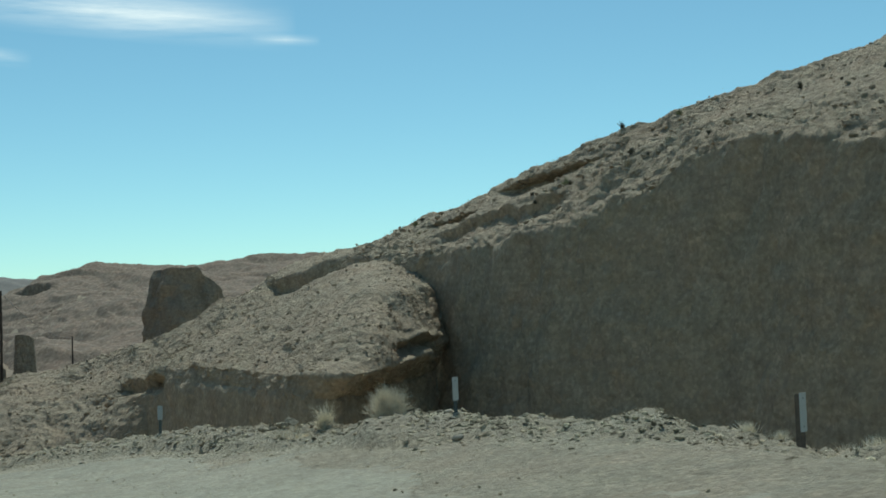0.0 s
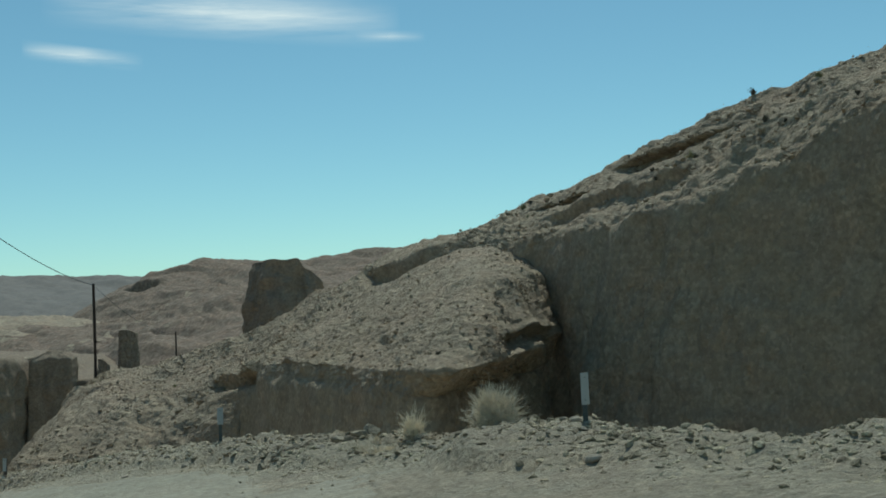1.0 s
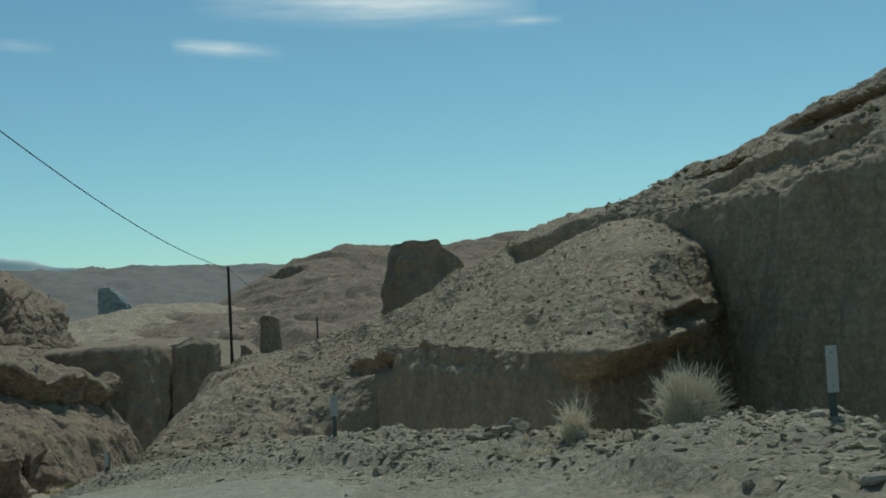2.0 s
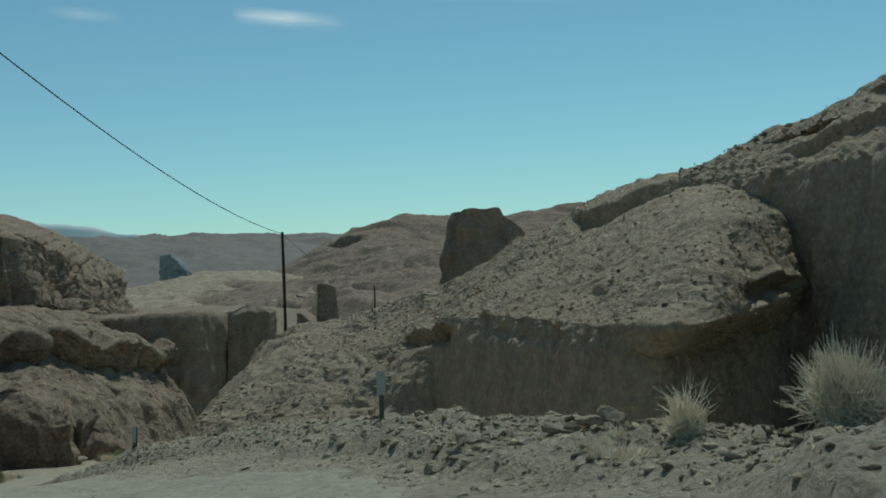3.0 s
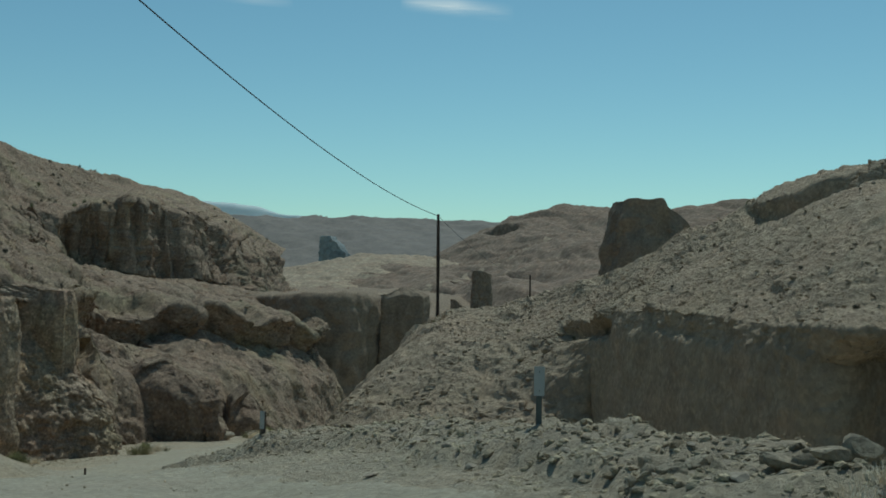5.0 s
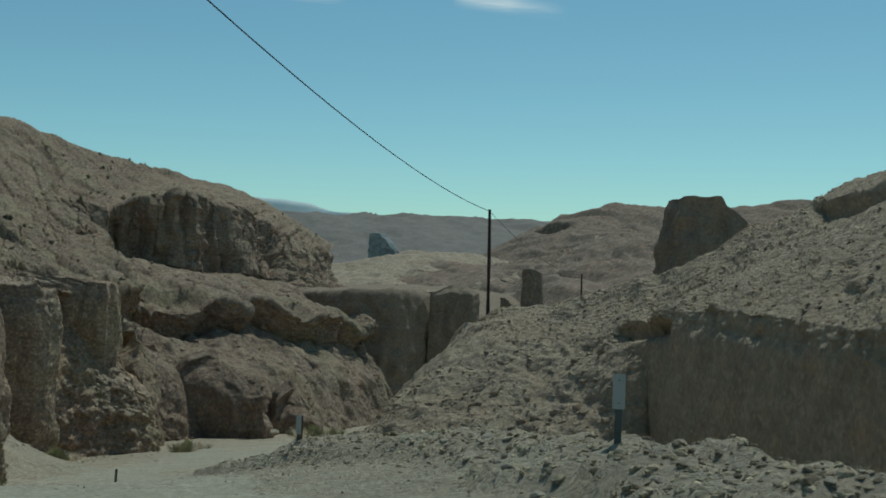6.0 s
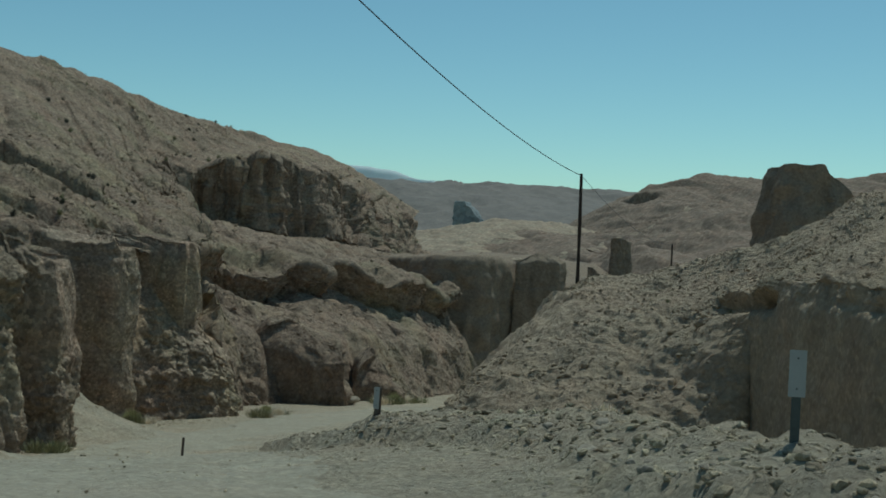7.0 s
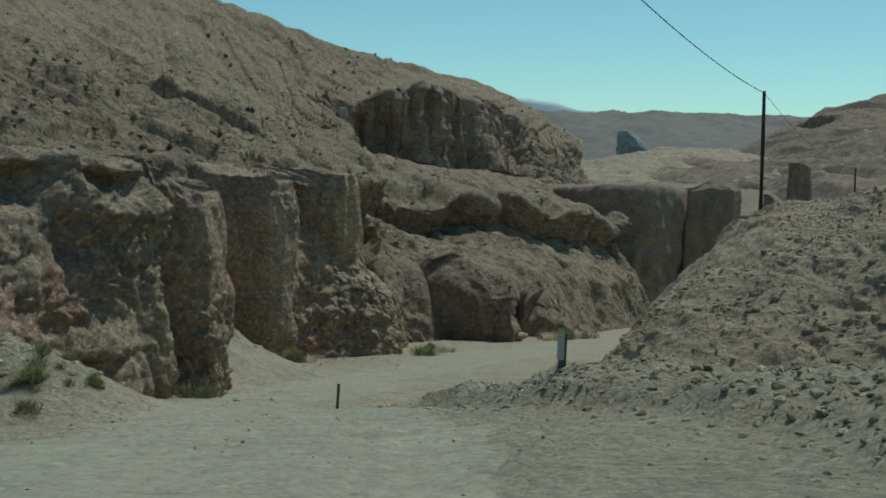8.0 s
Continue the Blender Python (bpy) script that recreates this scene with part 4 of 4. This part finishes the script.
def marker_post(at, turns, post_h, plate, label, wood=False):
    """A road delineator: a post with a white plate on its upper half."""
    ob = tagged(new("delineator_post"), label, "marker post", "delineators along the track")
    ob.matrix_world = pose(*at, *turns)
    if wood:
        part("post", slab(-0.055, 0.055, -0.05, 0.05, -0.4, post_h - 0.02, 0.008), M_WOOD, ob)
    else:
        part("post", slab(-0.045, 0.045, -0.02, 0.02, -0.4, post_h - 0.04, 0.006), M_STEEL, ob)
    w, z0 = plate
    face = part("plate", slab(-w / 2, w / 2, -0.065 if wood else -0.034, -0.053 if wood else -0.024, z0, post_h, 0.004), M_PLATE, ob, "white reflective plate")
    for z in (z0 + 0.08, post_h - 0.08):
        y = -0.069 if wood else -0.038
        part("bolt", rod([(0, y + 0.01, z), (0, y, z)], [0.012, 0.01], 6), M_STEEL, face)
    return ob


marker_post((9.36, 17.1, -2.3), (0, 0, 28), 1.02, (0.17, 0.44), "white plated road marker post standing in dry grass", True)
marker_post((6.93, 28.8, -2.42), (1, -1, 13), 1.03, (0.155, 0.48), "white plated steel road marker beside a dry bush")
marker_post((0.26, 42.65, -3.5), (0, 0.5, 2), 0.92, (0.165, 0.46), "white plated steel road marker on the rubble bank")
marker_post((-8.0, 55.9, -5.82), (3, 4, -20), 0.94, (0.15, 0.46), "leaning wooden road marker with a white plate", True)
stake = tagged(new("wooden_stake"), "short weathered wooden stake at the end of the bank", "stake")
stake.matrix_world = pose(-19.5, 70.56, -9.85, 2, 3, 20)
part("stake_shaft", slab(-0.045, 0.045, -0.03, 0.03, -0.35, 0.85, 0.01), M_WOOD, stake)


# ---- stones ----
def pebble(seed, sub=1):
    """Corners and faces of one angular stone, about one metre across."""
    bm = bmesh.new()
    bmesh.ops.create_icosphere(bm, subdivisions=sub + 1, radius=0.5)
    v = np.array([w.co for w in bm.verts])
    f = np.array([[w.index for w in q.verts] for q in bm.faces])
    bm.free()
    rng = np.random.default_rng(seed)
    for _ in range(7):
        d = rng.normal(size=3)
        d /= np.linalg.norm(d)
        v -= np.outer(np.clip(v @ d - rng.uniform(0.26, 0.42), 0, 1), d)
    return v * (1, rng.uniform(0.65, 1), rng.uniform(0.4, 0.68)), f


STONES, CHIPS = [pebble(k) for k in range(4)], [pebble(40 + k, 0) for k in range(12)]


def scatter(name, places, sizes, mat, label, seed):
    """Many loose stones in one mesh."""
    rng = np.random.default_rng(seed)
    vs, fs, at = [], [], 0
    for p, s in zip(places, sizes):
        v, f = STONES[rng.integers(4)] if s > 0.5 else CHIPS[rng.integers(12)]
        a, b = rng.uniform(0, 2 * np.pi), rng.normal() * 0.4
        ca, sa, cb, sb = math.cos(a), math.sin(a), math.cos(b), math.sin(b)
        r = np.array([[ca, -sa * cb, sa * sb], [sa, ca * cb, -ca * sb], [0, sb, cb]])
        vs.append(v @ r.T * s + p)
        fs.append(f + at)
        at += len(v)
    return tagged(new(name, mesh_of(name, np.vstack(vs), np.vstack(fs), mat, False)), label, "rubble", kind="stuff")


def pick(surface, count, test, seed, power=2.2, least=0.15, most=0.9):
    v, n = SURFACES[surface]
    rng = np.random.default_rng(seed)
    ok = np.flatnonzero(test(v, np.abs(n[:, 2])))
    clump = fbm(v[ok] * 0.25, 3, seed)
    ok = ok[clump + rng.uniform(-0.5, 0.5, len(ok)) > -0.1]
    ids = rng.choice(ok, min(count, len(ok)), replace=False)
    size = least + (most - least) * rng.random(len(ids)) ** (power * 2)
    return v[ids] + rng.normal(size=(len(ids), 3)) * 0.1 - np.array((0, 0, 0.24)) * size[:, None], size


scatter("spur_rubble", *pick("spur_hill", 26000, lambda v, n: (n > np.where(v[:, 0] < 1, 0.2, 0.45)) & (v[:, 2] > -14) & (v[:, 1] < 135), 3, 2.8, 0.07, 0.4), M_SLOPE, "broken stones strewn over the rubble spur", 3)
scatter("hillside_rubble", *pick("wall_hill", 9000, lambda v, n: (n > 0.5) & (v[:, 2] > 3) & (v[:, 0] < 60), 4, 2.8, 0.09, 0.7), M_SLOPE, "broken stones strewn over the upper hillside", 4)
scatter("canyon_rubble", *pick("canyon_side", 22000, lambda v, n: (n > 0.4) & (v[:, 1] > 60) & (v[:, 1] < 260) & (v[:, 0] > -105), 5, 2.8, 0.11, 0.9), M_LEFT, "broken stones lying on the canyon side", 5)

for k, (label, count) in enumerate((("craggy speckled conglomerate buttress beside the track", 700), ("narrow layered rock buttress with a shaded side", 400), ("tall sheer rock buttress with smooth shaded sides", 700), ("rounded craggy rock at the foot of the buttress", 500))):
    scatter("buttress_rubble", *pick(label, count, lambda v, n: n > 0.5, 12 + k, 2.4, 0.1, 0.7), M_LEFT, "loose stones lying on top of the rock buttress", 12 + k)

rng = np.random.default_rng(8)
n = 21000
along = rng.uniform(1.6, len(CREST) - 1, n)
base = spline(CREST, along)
bx = base[:, 0] + rng.normal(size=n) * 0.95 - 0.35
by = base[:, 1] + rng.normal(size=n) * 0.8
size = 0.03 + 0.22 * rng.random(n) ** 4.2
bz = ground_height(bx, by)
scatter("bank_rubble", np.stack([bx, by, bz - size * 0.1], 1), size, M_RUBBLE, "loose angular stones heaped along the bank", 8)
n = 6000
t = rng.uniform(2, 9.5, n)
base = spline(ROAD, t)
bx, by = base[:, 0] + rng.normal(size=n) * 4.2, base[:, 1] + rng.normal(size=n) * 3
size = 0.018 + 0.07 * rng.random(n) ** 5
bz = ground_height(bx, by)
scatter("road_pebbles", np.stack([bx, by, bz + 0.03], 1), size, M_RUBBLE, "small pebbles scattered on the track", 9)

n = 2600
spot = np.array([(-28.4, 66.6, 2.6), (-39.5, 95, 3.6), (-44, 101, 3.0), (-30, 80, 3.5), (-40, 112, 4.0)])[rng.integers(0, 5, n)]
bx, by = spot[:, 0] + rng.normal(size=n) * spot[:, 2] * 0.6, spot[:, 1] + rng.normal(size=n) * spot[:, 2] * 0.6
size = 0.05 + 0.4 * rng.random(n) ** 4
bz = ground_height(bx, by)
scatter("talus_rubble", np.stack([bx, by, bz - size * 0.1], 1), size, M_RUBBLE, "fallen stones heaped at the cliff foot", 10)

n = 380
spot = np.array([(-12, 110.2, 1.6), (-6.2, 107.2, 1.8), (-10, 114.5, 1.6), (-17.5, 114.5, 2.0), (-3.5, 112, 1.4), (-20.5, 110, 1.8)])[rng.integers(0, 6, n)]
v = SURFACES["spur_hill"][0]
near = v[(v[:, 1] > 100) & (v[:, 1] < 122) & (v[:, 0] < 0)]
bx, by = spot[:, 0] + rng.normal(size=n) * spot[:, 2], spot[:, 1] + rng.normal(size=n) * spot[:, 2] * 0.7
at = np.array([near[np.argmin((near[:, 0] - a) ** 2 + (near[:, 1] - b) ** 2)] for a, b in zip(bx, by)])
scatter("flank_rubble", at, 0.2 + 0.75 * rng.random(n) ** 3, M_SLOPE, "clumps of dark angular rock on the rubble slope", 11)

# larger single stones on the bank
CLODS = [mesh_of("earth_clod", *pebble(140 + k, 1), M_BERM, False) for k in range(4)]
SHAPES = []
for k in range(8):
    v, f = pebble(100 + k, 1)
    me = mesh_of("rock", v, f, M_STONE, False)
    SHAPES.append(me)
for k in range(170):
    u = rng.uniform(3.4, len(CREST) - 1.05)
    c = spline(CREST, np.array([u]))[0]
    x, y = c[0] + rng.normal() * 0.7 - 0.5, c[1] + rng.normal() * 0.6 - 0.25
    s = 0.13 + 0.26 * rng.random() ** 4
    ob = tagged(new("rock", SHAPES[k % 8]), "angular grey brown stone lying on the rubble bank", "rock", "stones on the bank")
    ob.matrix_world = pose(x, y, ground_at(x, y) - 0.02 * s, rng.uniform(-20, 20), rng.uniform(-20, 20), rng.uniform(0, 360)) @ Matrix.Diagonal((s, s, s, 1))
for k in range(26):
    x = rng.uniform(1.0, 4.2)
    y = 36.9 - 0.55 * (x - 1.0) + rng.normal() * 0.25
    s = 0.2 + 0.3 * rng.random() ** 2
    ob = tagged(new("earth_clod", CLODS[k % 4]), "broken clod of dry earth at the edge of the bank", "clod", "clods along the bank")
    ob.matrix_world = pose(x, y, ground_at(x, y) + 0.12 * s, rng.uniform(-25, 25), rng.uniform(-25, 25), rng.uniform(0, 360)) @ Matrix.Diagonal((s * 1.2, s, s * 1.1, 1))
boulder = tagged(new("boulder", SHAPES[3]), "pale boulder at the foot of the canyon cliff", "rock")
boulder.matrix_world = pose(-36.2, 141, ground_at(-36.2, 141) + 0.5, 0, 0, 40) @ Matrix.Diagonal((2.0, 1.6, 1.5, 1))
flat = tagged(new("flat_stone", SHAPES[5]), "flat pale stone lying on the track", "rock")
flat.matrix_world = pose(-2.2, 41.6, ground_at(-2.2, 41.6) + 0.04, 0, 0, 70) @ Matrix.Diagonal((0.42, 0.2, 0.12, 1))


# ---- plants ----
def twigs(bm, count, radius, height, thick, rng, spread_out=1.0, forks=3):
    """A ragged dome of thin forked twigs, gathered in a few leaning clumps."""
    clumps = [(rng.uniform(0, 2 * math.pi), rng.uniform(0.1, 0.9), rng.uniform(0.6, 1.1)) for _ in range(7)]
    for k in range(count):
        a0, r0, tall = clumps[k % 7]
        a, r = a0 + rng.normal() * 0.5, min(1.1, abs(r0 + rng.normal() * 0.25))
        lean = r * 1.1 * spread_out
        d = Vector((math.cos(a) * math.sin(lean), math.sin(a) * math.sin(lean), math.cos(lean)))
        L = height * tall * rng.uniform(0.45, 1.08) * (1 - 0.2 * r)
        p0 = Vector((rng.normal() * 0.09 * radius, rng.normal() * 0.09 * radius, 0))
        mid = p0 + d * L * 0.42 + Vector((0, 0, 0.04))
        rod([p0, mid], [thick, thick * 0.7], 3, bm)
        for _ in range(forks):
            q = mid + (d * 0.5 + Vector((0, 0, 0.4)) + Vector(rng.normal(size=3)) * 0.6).normalized() * L * rng.uniform(0.25, 0.6)
            rod([mid, q], [thick * 0.7, thick * 0.35], 3, bm)
            for _ in range(2):
                rod([mid.lerp(q, 0.5), mid.lerp(q, 0.5) + (d + Vector(rng.normal(size=3)) * 0.9).normalized() * L * 0.2], [thick * 0.5, thick * 0.25], 3, bm)


def bush(name, at, radius, height, count, thick, mat, label, seed, stem=M_SHRUB):
    rng = np.random.default_rng(seed)
    ob = tagged(new(name), label, "bush")
    ob.location = at
    bm = bmesh.new()
    twigs(bm, count, radius, height, thick, rng, radius / height, 5)
    part("twig_crown", bm, mat, ob)
    bm = bmesh.new()
    for _ in range(9):
        a = rng.uniform(0, 6.28)
        rod([(0, 0, -0.08), (math.cos(a) * 0.25 * radius, math.sin(a) * 0.25 * radius, height * 0.4)], [0.022, 0.012], 5, bm)
    part("stem_cluster", bm, stem, ob, "grey woody stems at the base")
    return ob


bush("dry_bush", (5.95, 32.35, ground_at(5.95, 32.35) - 0.03), 0.9, 1.22, 430, 0.0075, M_DRY, "large straw-coloured dry bush on the rubble bank", 21)
bush("dry_bush", (4.54, 33.7, ground_at(4.54, 33.7) - 0.03), 0.55, 0.86, 260, 0.007, M_DRY, "smaller greyish dry bush on the rubble bank", 22)

for k, (x, y, r, h) in enumerate(((-26.8, 65.0, 0.85, 0.95), (-25.7, 66.4, 0.55, 0.6), (-27.6, 67.6, 0.5, 0.6), (-29.2, 78.4, 0.6, 0.7), (-36.0, 119.5, 1.0, 1.2), (-41.6, 108.8, 1.0, 1.3), (-34.5, 150, 1.3, 1.4))):
    bush("green_bush", (x, y, ground_at(x, y) - 0.03), r, h, 170, 0.012, M_OLIVE, "dusty olive green bush at the foot of the cliff", 80 + k)

# small shrubs dotted over the hillsides
SHRUBS = []
for k in range(5):
    bm = bmesh.new()
    twigs(bm, 46, 0.5, 0.55, 0.022, np.random.default_rng(40 + k), 1.0, 2)
    me = bpy.data.meshes.new("shrub")
    bm.to_mesh(me)
    bm.free()
    me.materials.append(M_SHRUB if k < 3 else M_GREEN)
    SHRUBS.append(me)


def dot_shrubs(surface, count, test, seed, low, high, label, group):
    v, n = SURFACES[surface]
    rng = np.random.default_rng(seed)
    ok = np.flatnonzero(test(v, np.abs(n[:, 2])))
    for i in rng.choice(ok, count, replace=False):
        s = rng.uniform(low, high)
        ob = tagged(new("desert_shrub", SHRUBS[rng.integers(5)]), label, "shrub", group)
        ob.matrix_world = pose(*(v[i] - (0, 0, 0.06)), 0, 0, rng.uniform(0, 360)) @ Matrix.Diagonal((s, s, s, 1))


dot_shrubs("canyon_side", 150, lambda v, n: (n > 0.7) & (v[:, 1] > 70) & (v[:, 2] > -2) & (v[:, 0] > -120), 61, 0.45, 1.6, "low dark desert shrub on the canyon slope", "shrubs on the canyon side")
dot_shrubs("wall_hill", 34, lambda v, n: (n > 0.7) & (v[:, 1] > 40) & (v[:, 2] > 6) & (v[:, 1] < 112), 62, 0.5, 1.2, "low dark desert shrub on the stony hillside", "shrubs on the hillside")
dot_shrubs("spur_hill", 20, lambda v, n: (n > 0.7) & (v[:, 1] < 135) & (v[:, 2] > -8), 63, 0.4, 0.8, "low dry desert shrub on the rubble spur", "shrubs on the spur")


def tuft(count, height, seed):
    rng = np.random.default_rng(seed)
    bm = bmesh.new()
    for _ in range(count):
        a, r = rng.uniform(0, 6.28), rng.random() * 0.22
        p = Vector((math.cos(a) * r, math.sin(a) * r, -0.03))
        tip = p + Vector((rng.normal() * 0.16, rng.normal() * 0.16, height * rng.uniform(0.5, 1)))
        w = Vector((0.006, 0.004, 0))
        m = p.lerp(tip, 0.55) + Vector((rng.normal() * 0.02, rng.normal() * 0.02, 0.03))
        vs = [bm.verts.new(q) for q in (p - w, p + w, m + w, m - w, tip)]
        bm.faces.new(vs[:4])
        bm.faces.new((vs[3], vs[2], vs[4]))
    return bm


def grass_mesh(mat, seed):
    bm = tuft(70, 0.42, seed)
    me = bpy.data.meshes.new("grass_tuft")
    bm.to_mesh(me)
    bm.free()
    me.materials.append(mat)
    return me


TUFTS = [grass_mesh(M_DRY, 1), grass_mesh(M_DRY, 2), grass_mesh(M_DRY, 3)]
GREENS = [grass_mesh(M_GREEN, 4), grass_mesh(M_GREEN, 5)]
rng = np.random.default_rng(77)


def place_tufts(count, lo, hi, shapes, label, group, small=0.6, large=1.4):
    for _ in range(count):
        x, y = rng.uniform(lo[0], hi[0]), rng.uniform(lo[1], hi[1])
        s = rng.uniform(small, large)
        ob = tagged(new("grass_tuft", shapes[rng.integers(len(shapes))]), label, "grass", group)
        ob.matrix_world = pose(x, y, ground_at(x, y), 0, 0, rng.uniform(0, 360)) @ Matrix.Diagonal((s, s, s, 1))


place_tufts(22, (9.7, 15.5), (11.2, 22), TUFTS, "dry straw grass tuft on the bank", "grass on the bank", 0.4, 0.85)
place_tufts(9, (2.0, 33), (6.5, 39), TUFTS, "dry straw grass tuft on the bank", "grass on the bank", 0.4, 0.8)
place_tufts(10, (-3.5, 48), (0.6, 53), TUFTS, "dry straw grass tuft on the bank", "grass on the bank", 0.5, 1.0)
place_tufts(16, (-28, 63.5), (-25.8, 66.5), GREENS, "dusty green tuft beside the track", "green tufts", 0.7, 1.4)
place_tufts(10, (-30.0, 78.0), (-28.8, 79.8), GREENS, "dusty green tuft at the cliff foot", "green tufts", 1.0, 1.9)
place_tufts(10, (-43, 108.3), (-40, 110.3), TUFTS + GREENS, "dusty tuft at the cliff foot", "green tufts", 1.4, 2.4)
place_tufts(10, (-36.3, 117), (-35.2, 123), GREENS + TUFTS, "dusty tuft at the cliff foot", "green tufts", 1.2, 2.3)
place_tufts(18, (-36, 146), (-33, 158), TUFTS + GREENS, "dusty tuft at the cliff foot", "green tufts", 1.5, 3.0)


# ---- thin clouds ----
def cloud_material(strength):
    m = bpy.data.materials.new("thin cloud")
    m.use_nodes = True
    n, l = m.node_tree.nodes, m.node_tree.links
    n.clear()
    out, mix, clear, glow = n.new("ShaderNodeOutputMaterial"), n.new("ShaderNodeMixShader"), n.new("ShaderNodeBsdfTransparent"), n.new("ShaderNodeEmission")
    glow.inputs[0].default_value, glow.inputs[1].default_value = (1.0, 1.0, 0.98, 1), 0.95
    at = n.new("ShaderNodeTexCoord").outputs["UV"]
    sep = n.new("ShaderNodeSeparateXYZ")
    l.new(at, sep.inputs[0])
    soft = []
    for k, power in ((0, 0.8), (1, 1.2)):
        a = n.new("ShaderNodeMath")
        a.operation = "PINGPONG"
        l.new(sep.outputs[k], a.inputs[0])
        a.inputs[1].default_value = 0.5
        b = n.new("ShaderNodeMath")
        b.operation = "MULTIPLY"
        l.new(a.outputs[0], b.inputs[0])
        b.inputs[1].default_value = 2.0
        c = n.new("ShaderNodeMath")
        c.operation = "POWER"
        l.new(b.outputs[0], c.inputs[0])
        c.inputs[1].default_value = power
        soft.append(c.outputs[0])
    shape = n.new("ShaderNodeMath")
    shape.operation = "MULTIPLY"
    l.new(soft[0], shape.inputs[0])
    l.new(soft[1], shape.inputs[1])
    scale = n.new("ShaderNodeMapping")
    pos = n.new("ShaderNodeNewGeometry").outputs["Position"]
    l.new(pos, scale.inputs[0])
    scale.inputs["Scale"].default_value = (0.0016, 0.0016, 0.016)
    puff = noise_of(n, l, scale.outputs[0], 1.0, 7, 0.6)
    r = ramp(n, [(0.3, (0, 0, 0)), (0.72, (1, 1, 1))])
    l.new(puff, r.inputs[0])
    fac = n.new("ShaderNodeMath")
    fac.operation = "MULTIPLY"
    l.new(shape.outputs[0], fac.inputs[0])
    l.new(r.outputs[0], fac.inputs[1])
    gain = n.new("ShaderNodeMath")
    gain.operation, gain.use_clamp = "MULTIPLY", True
    gain.inputs[1].default_value = strength
    l.new(fac.outputs[0], gain.inputs[0])
    l.new(gain.outputs[0], mix.inputs[0])
    l.new(clear.outputs[0], mix.inputs[1])
    l.new(glow.outputs[0], mix.inputs[2])
    l.new(mix.outputs[0], out.inputs[0])
    return m


M_CLOUD, M_WISP = cloud_material(1.4), cloud_material(0.6)


def cloud(azimuth, height, wide, tall, tilt, label):
    """A thin streak of cloud far off; degrees as seen from the track."""
    far = 3400
    me = bpy.data.meshes.new("cloud")
    cols, vs, uv = 24, [], []
    for k in range(cols + 1):
        a = radians(azimuth + wide * (0.5 - k / cols))
        e = height + tilt * (0.5 - k / cols)
        for j in (0, 1):
            h = radians(e + tall * (j - 0.5))
            vs.append((-math.sin(a) * far, math.cos(a) * far, math.tan(h) * far))
            uv.append((k / cols, j))
    fs = [(2 * k, 2 * k + 2, 2 * k + 3, 2 * k + 1) for k in range(cols)]
    me.from_pydata(vs, [], fs)
    layer = me.uv_layers.new(name="UVMap")
    for lp in me.loops:
        layer.data[lp.index].uv = uv[lp.vertex_index]
    me.materials.append(M_CLOUD if wide > 4.5 else M_WISP)
    ob = new("cloud", me)
    ob.visible_shadow = False
    return tagged(ob, label, "cloud", "thin clouds in the sky", kind="structure")


cloud(1.2, 13.85, 16, 2.6, 1.0, "long thin white streak of cloud")
cloud(7.4, 11.9, 5.2, 0.95, 0.5, "short faint wisp of cloud")
cloud(-6.3, 12.7, 3.2, 0.6, 0.1, "short faint wisp of cloud")
cloud(16.6, 12.1, 3.6, 0.7, 0.2, "short faint wisp of cloud")
cloud(-29, 14.2, 6, 1.4, 0.2, "thin white streak of cloud")
